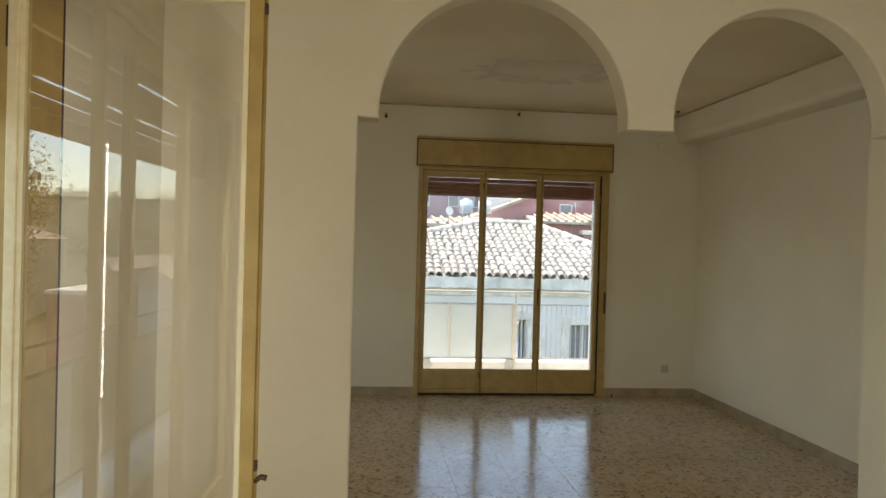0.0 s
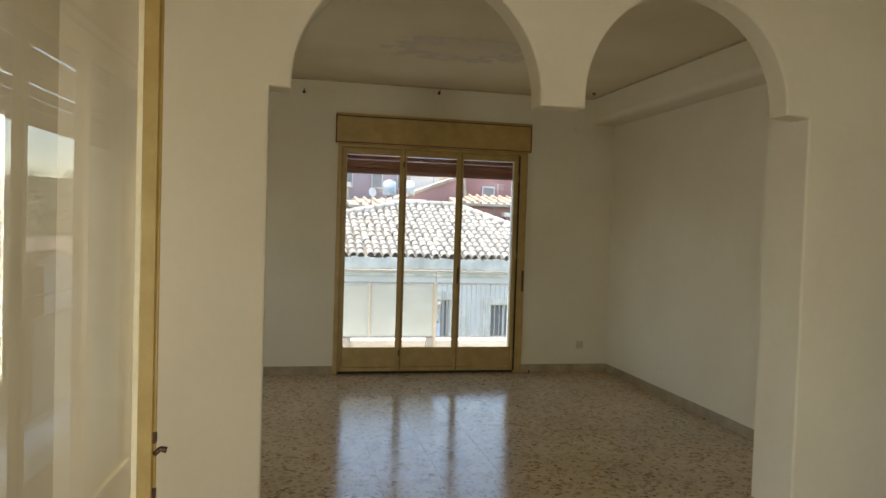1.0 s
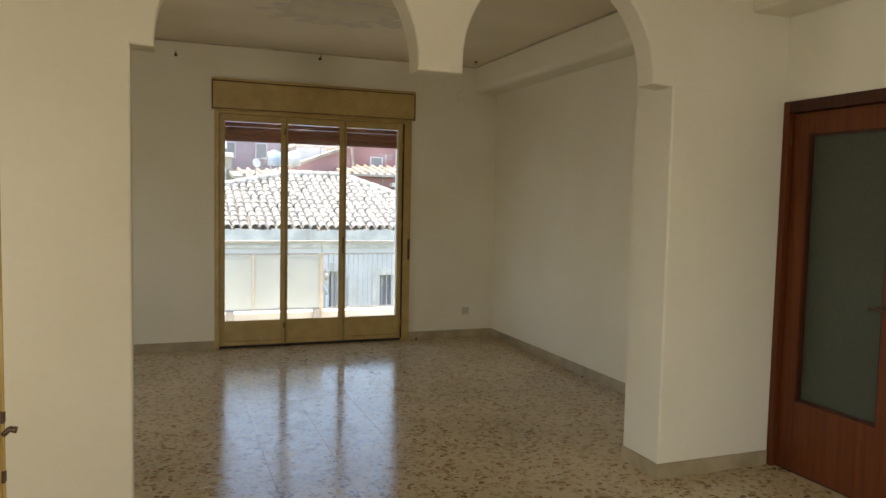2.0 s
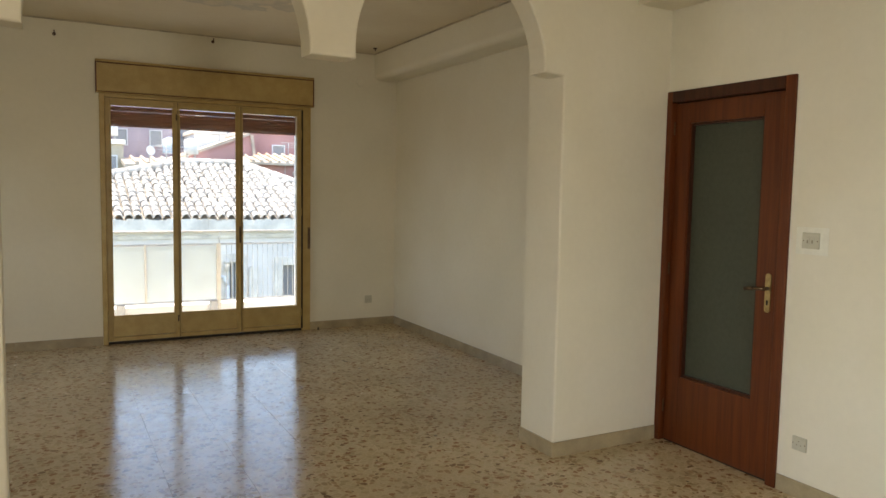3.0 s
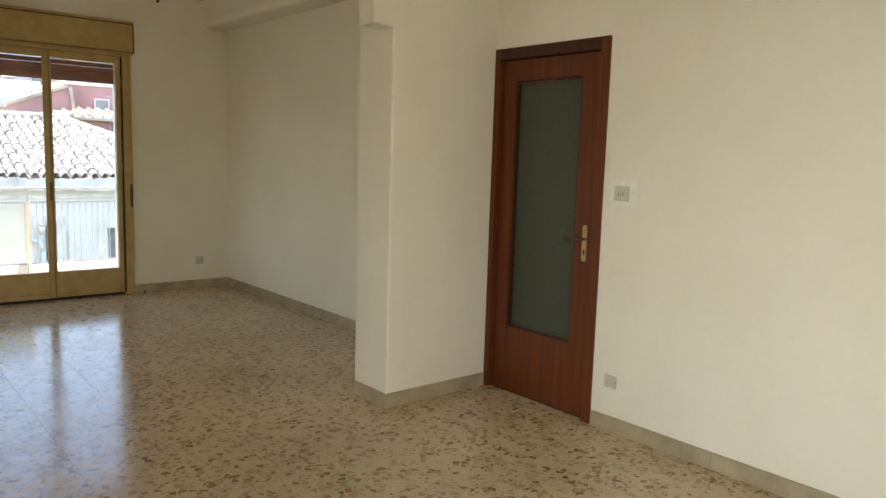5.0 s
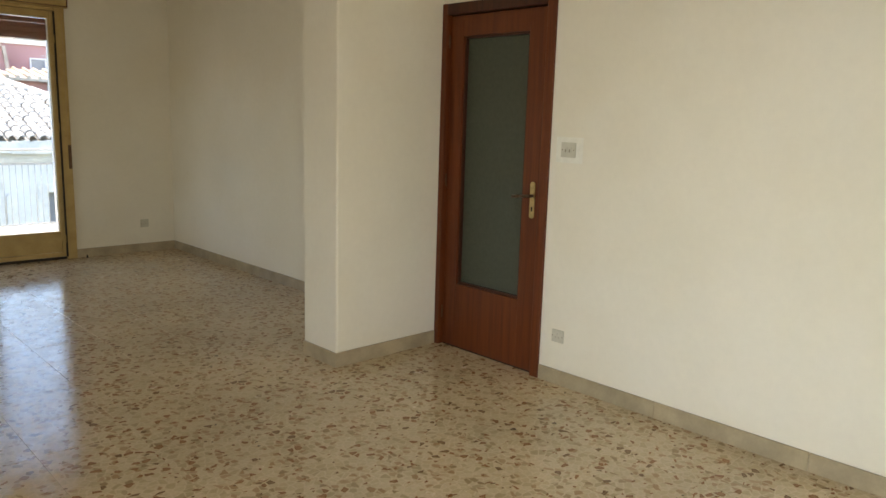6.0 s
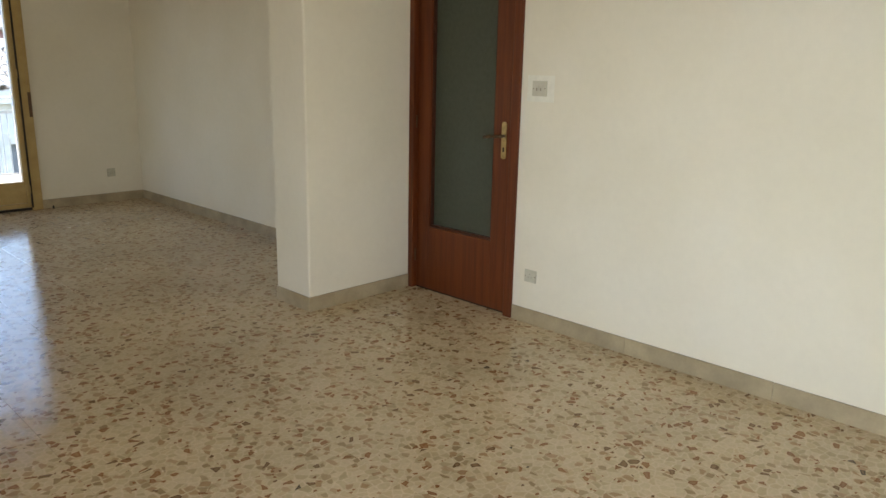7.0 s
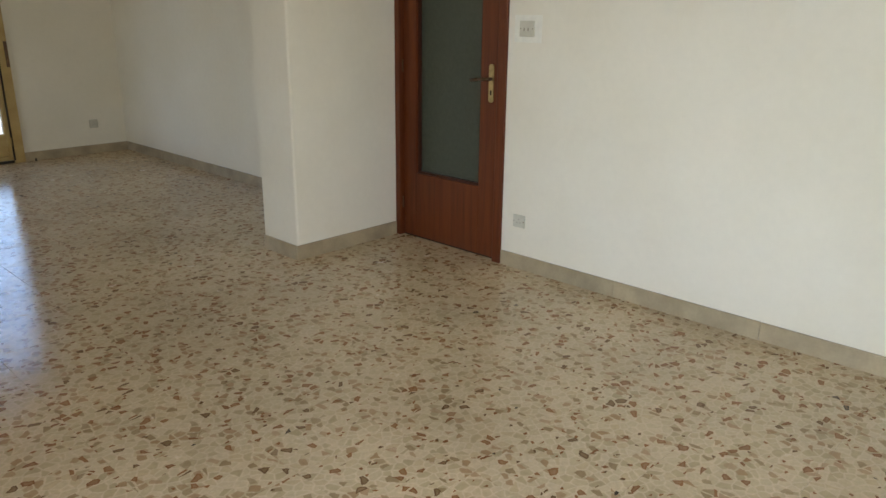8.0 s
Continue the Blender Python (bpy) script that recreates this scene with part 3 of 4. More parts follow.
leaf = thing("window_leaf", pose(-0.757, 1.752, 0, 0, 0, -2.0), "ochre painted glazed balcony door leaf swung open on its hinges", "window leaf")
LW = 0.618
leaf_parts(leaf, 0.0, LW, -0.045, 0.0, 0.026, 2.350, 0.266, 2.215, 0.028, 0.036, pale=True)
for z in (0.35, 1.06, 2.12):
    part("hinge", rod_bm((-0.006, -0.020, z - 0.05), (-0.006, -0.020, z + 0.05), 0.009), M_RUST, leaf, "rusty hinge")
part("bolt_rod", rod_bm((LW + 0.003, -0.030, 0.08), (LW + 0.003, -0.030, 2.32), 0.0045, seg=8), M_YEL, leaf)
for z in (0.893, 1.033, 2.19):
    part("bolt_guide", box_bm(LW - 0.004, -0.040, z - 0.014, LW + 0.008, -0.022, z + 0.014, 0.003), M_RUST, leaf, "rusty bolt guide")
bm = bmesh.new()
add_rod(bm, (LW + 0.004, -0.034, 0.992), (LW + 0.018, -0.036, 1.006), 0.0065, 0.006)
add_rod(bm, (LW + 0.016, -0.036, 1.006), (LW + 0.033, -0.036, 1.002), 0.0065, 0.008)
part("lever", bm, M_BRONZE, leaf, "dark metal bolt lever")


# ---------- the inner door ----------
door = thing("door_1", pose(RF, 0, 0), "mahogany veneered inner door, shut, with a tall frosted pane", "", kind="structure")
CY0, CY1 = 2.266, P - 0.002
part("jamb", box_bm(-0.016, CY0, 0, 0.10, CY0 + 0.059, 2.160, 0.005), M_DOOR, door)
part("jamb", box_bm(-0.016, CY1 - 0.042, 0, 0.10, CY1, 2.160, 0.005), M_DOOR, door)
# head jamb takes the darker veneer: the shade on it is in the colour
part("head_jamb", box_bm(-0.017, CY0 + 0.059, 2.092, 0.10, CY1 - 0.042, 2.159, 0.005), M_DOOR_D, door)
ly0, ly1, gy0, gy1, gz0, gz1 = CY0 + 0.062, CY1 - 0.045, 2.472, 2.992, 0.424, 1.965
X0, X1 = 0.022, 0.062
part("stile", box_bm(X0, ly0, 0.010, X1, gy0, 2.088, 0.003), M_DOOR, door)
part("stile", box_bm(X0, gy1, 0.010, X1, ly1, 2.088, 0.003), M_DOOR, door)
part("top_rail", box_bm(X0 + 0.0005, gy0, gz1, X1, gy1, 2.088, 0.002), M_DOOR, door)
part("bottom_rail", box_bm(X0 + 0.0005, gy0, 0.010, X1, gy1, gz0, 0.002), M_DOOR, door)
bm = bmesh.new()
for a, b, z0, z1 in ((gy0, gy0 + 0.014, gz0, gz1), (gy1 - 0.014, gy1, gz0, gz1), (gy0 + 0.014, gy1 - 0.014, gz0, gz0 + 0.014), (gy0 + 0.014, gy1 - 0.014, gz1 - 0.014, gz1)):
    add_box(bm, X0 + 0.014, a, z0, X1, b, z1)
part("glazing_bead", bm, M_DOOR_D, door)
part("pane", box_bm(X0 + 0.033, gy0 + 0.002, gz0 + 0.002, X0 + 0.038, gy1 - 0.002, gz1 - 0.002), M_PANE, door, "grey-green frosted cathedral glass")
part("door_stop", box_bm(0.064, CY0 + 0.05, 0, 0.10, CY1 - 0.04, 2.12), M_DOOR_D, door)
for z in (0.22, 1.085, 1.94):
    part("hinge", rod_bm((0.012, ly1 + 0.004, z - 0.038), (0.012, ly1 + 0.004, z + 0.038), 0.006), M_BRONZE, door, "worn bronze hinge")
part("floor_gap", box_bm(X0 + 0.003, ly0, 0.0005, X1 - 0.003, ly1, 0.0098), M_GAP, door, "dark gap under the door")
py = 2.392
bm = box_bm(X0 - 0.006, py - 0.017, 0.918, X0, py + 0.017, 1.128)
bmesh.ops.bevel(bm, geom=[e for e in bm.edges if abs(e.verts[0].co.x - e.verts[1].co.x) > 0.004], offset=0.015, segments=6, profile=0.5, affect="EDGES")
plate = part("handle_plate", bm, M_BRASS, door, "tarnished brass handle plate")
part("keyhole", box_bm(X0 - 0.0075, py - 0.005, 0.958, X0 - 0.0055, py + 0.005, 0.985, 0.002), M_GAP, plate)
bm = bmesh.new()
add_rod(bm, (X0 - 0.004, py, 1.048), (X0 - 0.045, py, 1.048), 0.009)
add_rod(bm, (X0 - 0.043, py - 0.008, 1.049), (X0 - 0.050, py + 0.060, 1.044), 0.0095, 0.008)
add_rod(bm, (X0 - 0.050, py + 0.058, 1.044), (X0 - 0.042, py + 0.118, 1.036), 0.008, 0.0105)
part("handle", bm, M_BRONZE, door, "dark bronze lever handle")


# ---------- switches, sockets and wall fittings ----------
def wall_plate(name, m, w, h, label, category, keys=0, holes=0):
    """A plate on a wall; local x along the wall, -y into the room."""
    ob = thing(name, m, label, category)
    part("plate", box_bm(-w / 2, -0.009, -h / 2, w / 2, 0, h / 2, 0.003), M_CREAM, ob)
    iw, ih = w * 0.72, h * 0.60
    part("insert", box_bm(-iw / 2, -0.0105, -ih / 2, iw / 2, -0.0085, ih / 2, 0.001), M_CREAM, ob)
    for k in range(keys):
        u = (k - (keys - 1) / 2) * 0.026
        part("rocker", box_bm(u - 0.010, -0.0145, -0.017, u + 0.010, -0.010, 0.017, 0.002), M_CREAM, ob)
        part("mark", box_bm(u - 0.003, -0.0152, -0.012, u + 0.004, -0.0142, 0.004), M_CREAM_D, ob)
    for k in range(holes):
        a = radians(90 + 120 * k)
        part("socket_hole", rod_bm((0.013 * math.cos(a), -0.0109, 0.013 * math.sin(a)), (0.013 * math.cos(a), -0.0095, 0.013 * math.sin(a)), 0.003, seg=10), M_CREAM_D, ob)
    for u in (-iw / 2 - 0.004, iw / 2 + 0.004):
        part("screw", rod_bm((u, -0.0098, 0), (u, -0.0085, 0), 0.0028, seg=8), M_BRONZE, ob)
    return ob


EAST = pose(0, 0, 0, 0, 0, -90)
patch = tagged(to_object("wall_patch", box_bm(-0.0885, -0.0015, -0.069, 0.0885, 0.004, 0.069, 0.0007, 1), M_HALO), "pale rectangle of older paint round the light switch", "wall patch")
patch.matrix_world = Matrix.Translation((RF, 2.137, 1.320)) @ EAST
wall_plate("light_switch", Matrix.Translation((RF - 0.001, 2.140, 1.321)) @ EAST, 0.094, 0.080, "ivory plastic double light switch beside the door", "light switch", keys=2)
wall_plate("socket", Matrix.Translation((RF, 2.140, 0.281)) @ EAST, 0.080, 0.072, "ivory plastic socket low on the wall by the door", "socket", holes=3)
wall_plate("socket", pose(3.402, W, 0.298), 0.082, 0.084, "ivory plastic socket low on the balcony wall", "socket", holes=3)

cap = thing("junction_cover", pose(3.290, W, 2.700), "round painted junction box cover high on the wall", "junction cover")
bm = rod_bm((0, 0.0, 0), (0, -0.008, 0), 0.046, 0.042, 28)
part("cover", bm, M_WALL, cap)
for x, z in ((0.325, 2.885), (1.72, 2.965), (3.00, 2.935)):
    hk = thing("curtain_hook", pose(x, W, z), "small dark iron curtain hook screwed to the wall", "hook", group="curtain hooks")
    part("rosette", rod_bm((0, 0, 0), (0, -0.012, 0), 0.016, 0.012, 12), M_RUST, hk)
    part("pin", rod_bm((0, -0.008, 0), (0, -0.045, 0.004), 0.005, seg=8), M_RUST, hk)
    part("tip", rod_bm((0, -0.043, -0.002), (0, -0.043, 0.028), 0.005, seg=8), M_RUST, hk)
hk = thing("ceiling_hook", pose(3.325, 7.10, H), "small dark iron hook in the ceiling", "hook")
part("rosette", rod_bm((0, 0, 0), (0, 0, -0.010), 0.022, 0.016, 14), M_RUST, hk)
part("pin", rod_bm((0, 0, -0.008), (0.004, 0, -0.030), 0.005, seg=8), M_RUST, hk)
stop = thing("door_stop", pose(2.80, W - 0.055, -0.001), "small dark rubber door stop on the floor", "door stop")
part("base", rod_bm((0, 0, 0), (0, 0, 0.006), 0.013, seg=14), M_BRONZE, stop)
part("bumper", rod_bm((0, 0, 0.006), (0, 0, 0.030), 0.009, 0.007, 14), M_GAP, stop)


# ---------- far balcony ----------
def railing(name, m, label, length, fields, bars, top=1.0, group=""):
    """Iron railing in local x: posts, three rails, milky panels in some fields and bars in the rest."""
    r = thing(name, m, label, "railing", group)
    part("handrail", rod_bm((0, 0, top), (length, 0, top), 0.012, seg=10), M_STEEL, r)
    part("rail", box_bm(0, -0.012, 0.835, length, 0.012, 0.858, 0.003), M_STEEL, r)
    part("rail", box_bm(0, -0.012, 0.162, length, 0.012, 0.180, 0.003), M_STEEL, r)
    for a, b, mt in fields:
        part("panel", box_bm(a + 0.014, -0.006, 0.19, b - 0.014, 0.006, 0.828, 0.002), mt, r, "milky opaque panel")
    for u in sorted({round(q, 3) for a, b, mt in fields for q in (a, b)}):
        part("panel_post", box_bm(u - 0.010, -0.016, 0.17, u + 0.010, 0.016, 0.85, 0.002), M_POST, r)
    for a, b in bars:
        n = round((b - a) / 0.0625)
        for i in range(1, n):
            u = a + (b - a) * i / n
            part("bar", rod_bm((u, 0, 0.178), (u, 0, 0.838), 0.0045, seg=6), M_STEEL, r)
    return r


setting("balcony_slab_north", box_bm(-3.5, W + 0.30, -0.30, 8.0, 9.02, -0.055), M_LIME, "sunlit concrete balcony slab")
setting("balcony_kerb_north", box_bm(-3.5, 8.84, -0.055, 8.0, 9.02, 0.125, 0.008), M_LIME, "whitewashed balcony kerb")
rl = railing("railing", pose(-0.33, 8.80, 0), "grey iron balcony railing with milky panels and upright bars", 5.4,
             [(0.0, 0.77, M_PANEL), (0.77, 1.54, M_PANEL), (1.54, 2.345, M_PANEL)], [(2.39, 3.9), (3.9, 5.4)])
part("post", box_bm(2.350, -0.02, -0.056, 2.385, 0.02, 0.86, 0.003), M_POST, rl)
for u in (2.37, 1.54 - 0.77, 3.9, 0.0, 5.4):
    part("spindle", rod_bm((u, 0, 0.85), (u, 0, 1.0), 0.007, seg=8), M_STEEL, rl)
for u in (1.27, 2.30, 3.9, 0.2, 5.38):
    part("foot", box_bm(u - 0.045, -0.03, -0.056, u + 0.045, 0.03, 0.165, 0.004), M_STEEL, rl)

# ---------- near balcony with its railing and the slab above ----------
setting("balcony_slab_west", box_bm(-1.80, -8, -0.30, LF - 0.30, 3.6, -0.03), M_QUARRY, "brown tiled balcony floor")
setting("balcony_kerb_west", box_bm(-1.83, -8, -0.30, -1.44, 3.6, 0.03, 0.006), M_PVC, "whitewashed balcony kerb")
setting("balcony_slab_above", box_bm(-1.70, -8, 2.95, LF - 0.30, 3.6, 3.15), M_CONC, "underside of the balcony above")
railing("railing", pose(-1.74, -8, 0, 0, 0, 90), "grey iron balcony railing with tan opaque panels", 11.6,
        [(0.9 * i, 0.9 * i + 0.9, M_PANEL_T if i % 2 else M_PANEL) for i in range(12)], [])


# ---------- across the street: low house with a clay tile roof ----------
OY = 17.8
house = thing("house", pose(0.15, OY, 0), "low white house with a hipped roof of bleached clay tiles", "house")
part("wall", wall_bm(-3.0, 7.9, -6.5, 0.62, 0.0, 0.4, [(3.88, 4.11, -2.6, -0.31), (5.20, 5.95, -2.4, -0.42)]), M_STUCCO_W, house)
part("side_wall", box_bm(-3.0, 0.4, -6.5, -2.6, 7.0, 0.6), M_STUCCO_W, house)
part("side_wall", box_bm(7.5, 0.4, -6.5, 7.9, 7.0, 0.6), M_STUCCO_W, house)
bm = bmesh.new()
rc = random.Random(8)
u = -3.1
while u < 8.0:
    d = rc.uniform(0.07, 0.16)
    add_box(bm, u, -0.185 - rc.uniform(0, 0.03), 0.49 - rc.uniform(0, 0.03), u + d + 0.01, 0.05, 0.715 + rc.uniform(0, 0.05))
    u += d
part("cornice", bm, M_STONE_C, house, "weathered lumpy stone cornice")
part("cornice_band", box_bm(-3.05, -0.04, 0.28, 7.95, 0.03, 0.36, 0.01), M_STONE_C, house)
for a, b, zb, zt in ((3.88, 4.11, -2.6, -0.31), (5.20, 5.95, -2.4, -0.42)):
    w = part("window", box_bm(a, 0.16, zb, b, 0.20, zt), M_DARK, house, "dark glazed window")
    for u in (a + 0.02, (a + b) / 2, b - 0.02):
        part("window_frame", box_bm(u - 0.025, 0.10, zb, u + 0.025, 0.17, zt, 0.004), M_WHITE, w)
    bm = bmesh.new()
    for x0, x1, z0, z1 in ((a - 0.20, a - 0.02, zb, zt + 0.22), (b + 0.02, b + 0.20, zb, zt + 0.22), (a - 0.02, b + 0.02, zt + 0.02, zt + 0.22)):
        add_box(bm, x0, -0.05, z0, x1, 0.02, z1)
    part("window_surround", bm, M_STONE_C, house, "pale stone window surround")
bm = outline_bm([(4.36, -2.2), (4.56, -2.2)] + arc(4.46, -0.50, 0.10, 0, 180, 10), -0.06, 0.01)
part("niche", bm, M_STONE_C, house, "arched stone strip on the wall")
bm = bmesh.new()
add_rod(bm, (3.83, -0.12, -2.4), (3.83, -0.12, -0.84), 0.045)
add_rod(bm, (3.83, -0.12, -0.86), (3.74, -0.12, -0.62), 0.045)
add_rod(bm, (3.74, -0.12, -0.65), (3.50, -0.12, -0.58), 0.045)
part("drainpipe", bm, M_PVC, house, "white plastic drainpipe with an elbow")
bm = bmesh.new()
add_rod(bm, (3.80, -0.2, -0.30), (3.80, -0.2, -0.20), 0.09, 0.04)
add_rod(bm, (3.80, -0.2, -0.50), (3.80, -0.2, -0.30), 0.04, 0.08)
add_rod(bm, (3.80, -0.2, -0.45), (3.80, 0.02, -0.45), 0.02)
part("wall_lantern", bm, M_STONE_C, house, "pale wall lantern")

# roof planes (front slope and hips)
E0, RZ, RD = 0.78, 2.13, 3.75
RX0, RX1, EX0, EX1 = 3.45, 5.05, -3.2, 8.1
bm = bmesh.new()
pts = [(EX0, -0.12, E0 - 0.05), (EX1, -0.12, E0 - 0.05), (RX1, RD, RZ - 0.05), (RX0, RD, RZ - 0.05), (EX0, 7.6, E0 - 0.05), (EX1, 7.6, E0 - 0.05)]
vs = [bm.verts.new(p) for p in pts]
for idx in ((0, 1, 2, 3), (1, 5, 2), (5, 4, 3, 2), (4, 0, 3), (0, 4, 5, 1)):
    bm.faces.new([vs[i] for i in idx])
bmesh.ops.recalc_face_normals(bm, faces=bm.faces[:])
roof = part("roof", bm, M_TILE_B, house, "hipped clay tile roof")


def cover_tile_mesh():
    """A half-round tile, tapered, with a thick front lip; local y up the slope."""
    bm = bmesh.new()
    n, L = 6, 0.39
    ring = []
    for y, r, lift in ((0.0, 0.098, 0.0), (L, 0.078, 0.0), (0.0, 0.074, 0.0)):
        ring.append([bm.verts.new((r * math.cos(math.pi * i / n), y, 0.012 + r * 0.95 * math.sin(math.pi * i / n))) for i in range(n + 1)])
    for i in range(n):
        f = bm.faces.new([ring[0][i], ring[1][i], ring[1][i + 1], ring[0][i + 1]])
        f.smooth = True
        bm.faces.new([ring[2][i], ring[0][i], ring[0][i + 1], ring[2][i + 1]])
    bmesh.ops.recalc_face_normals(bm, faces=bm.faces[:])
    me = bpy.data.meshes.new("roof_tile")
    bm.to_mesh(me)
    bm.free()
    me.materials.append(M_TILE)
    return me


tile_me = cover_tile_mesh()
slope = math.atan2(RZ - E0, RD + 0.12)
run = math.hypot(RZ - E0, RD + 0.12)
rnd = random.Random(5)
pitch, step_up = 0.205, 0.315
rest = bmesh.new()
count = 0
x = EX0 + 0.15
while x < EX1 - 0.1:
    s = -0.03
    while s < run - 0.1:
        f = s / run
        lo, hi = EX0 + (RX0 - EX0) * f, EX1 + (RX1 - EX1) * f
        if lo + 0.08 < x < hi - 0.08:
            m = pose(x + rnd.uniform(-0.012, 0.012), -0.12 + s * math.cos(slope), E0 + s * math.sin(slope) + rnd.uniform(-0.004, 0.008), math.degrees(slope) - 3.0 + rnd.uniform(-1, 1), rnd.uniform(-3, 3), rnd.uniform(-2.5, 2.5))
            if 1.35 < x < 6.7 and count < 300:
                ob = new("roof_tile", tile_me)
                ob.parent = roof
                ob.matrix_basis = m
                count += 1
            else:
                start = len(rest.verts)
                rest.from_mesh(tile_me)
                rest.verts.ensure_lookup_table()
                bmesh.ops.transform(rest, matrix=m, verts=rest.verts[start:])
        s += step_up
    x += pitch
tagged(part("roof_tiles", rest, M_TILE_FAR, roof, "bleached half-round clay tiles"), kind="stuff")
# mortar ridge along hips and top
for p, q in (((EX0, -0.12, E0 + 0.05), (RX0, RD, RZ + 0.06)), ((RX0, RD, RZ + 0.06), (RX1, RD, RZ + 0.06)), ((RX1, RD, RZ + 0.06), (EX1, -0.12, E0 + 0.05))):
    p, q = Vector(p), Vector(q)
    n = max(2, round((q - p).length / 0.38))
    for i in range(n):
        a, b = p + (q - p) * (i / n), p + (q - p) * ((i + 1.12) / n)
        part("ridge_tile", rod_bm(a, b + Vector((0, 0, 0.01)), 0.115, 0.095, 10), M_TILE, roof)


# ---------- the town on the slope behind ----------
def town_house(x0, y0, z0, x1, depth, z1, wall, roof_kind, openings, label, ridge=1.2, peak=0.5):
    """A far house: walls, openings that are set into the front, roof with eaves."""
    h = thing("town_house", pose(x0, y0, z0), label, "house", group="houses on the hill")
    w, hh = x1 - x0, z1 - z0
    part("wall", box_bm(0, 0, 0, w, depth, hh), wall, h)
    for a, b, zb, zt in openings:
        bm = bmesh.new()
        add_box(bm, a, -0.03, zb, b, 0.05, zt)
        wd = part("window", bm, M_DARK, h)
        bm = bmesh.new()
        for p0, p1, q0, q1 in ((a - 0.07, a, zb - 0.07, zt + 0.07), (b, b + 0.07, zb - 0.07, zt + 0.07), (a, b, zt, zt + 0.07), (a, b, zb - 0.07, zb)):
            add_box(bm, p0, -0.09, q0, p1, 0.02, q1)
        part("window_frame", bm, M_WHITE, wd)
    if roof_kind == "gable":
        bm = bmesh.new()
        prof = [(-0.3, hh), (w + 0.1, hh), (w * peak, hh + ridge)]
        vs0 = [bm.verts.new((u, -0.35, z)) for u, z in prof]
        vs1 = [bm.verts.new((u, depth + 0.3, z)) for u, z in prof]
        bm.faces.new(vs0)
        bm.faces.new(vs1[::-1])
        for i in range(3):
            j = (i + 1) % 3
            bm.faces.new([vs0[i], vs1[i], vs1[j], vs0[j]])
        bmesh.ops.recalc_face_normals(bm, faces=bm.faces[:])
        part("gable", bm, wall, h)
        for i, j in ((0, 2), (2, 1)):
            a, b = Vector((prof[i][0], 0, prof[i][1])), Vector((prof[j][0], 0, prof[j][1]))
            nrm = Vector((-(b.z - a.z), 0, b.x - a.x)).normalized()
            bm = bmesh.new()
            vv = []
            for y in (-0.5, depth + 0.4):
                for p in (a, b, b + nrm * 0.16, a + nrm * 0.16):
                    vv.append(bm.verts.new((p.x, y, p.z)))
            for idx in ((0, 1, 2, 3), (7, 6, 5, 4), (0, 4, 5, 1), (1, 5, 6, 2), (2, 6, 7, 3), (3, 7, 4, 0)):
                bm.faces.new([vv[i2] for i2 in idx])
            bmesh.ops.recalc_face_normals(bm, faces=bm.faces[:])
            part("roof", bm, M_ROOF, h, "pale clay tile roof")
    elif roof_kind == "shed":
        bm = bmesh.new()
        prof = [(-0.5, hh - 0.05), (depth * 0.7, hh + ridge), (depth * 0.7, hh + ridge - 0.2), (-0.5, hh - 0.2)]
        a = [bm.verts.new((-0.3, v, z)) for v, z in prof]
        b = [bm.verts.new((w + 0.3, v, z)) for v, z in prof]
        bm.faces.new(a)
        bm.faces.new(b[::-1])
        for i in range(4):
            j = (i + 1) % 4
            bm.faces.new([a[i], b[i], b[j], a[j]])
        bmesh.ops.recalc_face_normals(bm, faces=bm.faces[:])
        part("roof", bm, M_ROOF, h, "pale clay tile roof")
        for i in range(int(w / 0.5)):
            part("tile_row", rod_bm((0.25 + i * 0.5, -0.5, hh + 0.0), (0.25 + i * 0.5, depth * 0.7, hh + ridge + 0.05), 0.09, seg=6), M_ROOF, h)
    else:
        part("parapet", box_bm(-0.1, -0.1, hh, w + 0.1, depth + 0.1, hh + 0.25, 0.03), M_STONE_C, h)
    return h


G = -7.0
# red houses, mauve blocks and small pale ones
town_house(6.5, 45, G, 11.1, 8, 2.75, M_RED, "gable", [(1.6, 2.2, 8.0, 9.0)], "red stuccoed house with a long sloping gable roof", ridge=1.85, peak=0.97)
town_house(11.2, 46, G, 17.5, 8, 4.85, M_RED, "flat", [(1.5, 2.2, 10.45, 11.1), (4.2, 4.9, 10.45, 11.1)], "tall red stuccoed house with framed windows")
town_house(10.4, 43, G, 16.5, 3.5, 3.0, M_RED, "shed", [(3.1, 3.7, 8.2, 9.3), (5.0, 5.6, 8.2, 9.3)], "red stuccoed wing with a clay tile lean-to roof", ridge=0.5)
town_house(3.4, 54, G, 9.3, 8, 8.0, M_PURPLE, "flat", [(0.8, 1.5, 11.2, 12.2), (3.0, 3.7, 11.2, 12.2), (4.9, 5.6, 11.2, 12.4)], "mauve stuccoed block with framed windows")
town_house(-3.2, 50, G, 3.2, 8, 6.6, M_PURPLE, "flat", [(1.0, 1.8, 9.5, 10.8), (4.2, 5.0, 10.0, 11.2)], "mauve stuccoed town house")
town_house(2.55, 40, G, 3.55, 4, 3.5, M_BEIGE, "flat", [(0.35, 0.65, 9.2, 9.9)], "narrow pale house with a flat roof")
town_house(3.7, 38, G, 6.1, 4, 2.55, M_STONE_C, "shed", [(0.6, 1.0, 8.3, 9.0)], "low old stone outhouse with a tiled roof", ridge=0.35)
town_house(5.6, 41.5, G, 8.0, 3, 2.75, M_STONE_C, "flat", [(0.8, 1.2, 8.6, 9.2)], "low old stone wall and terrace")
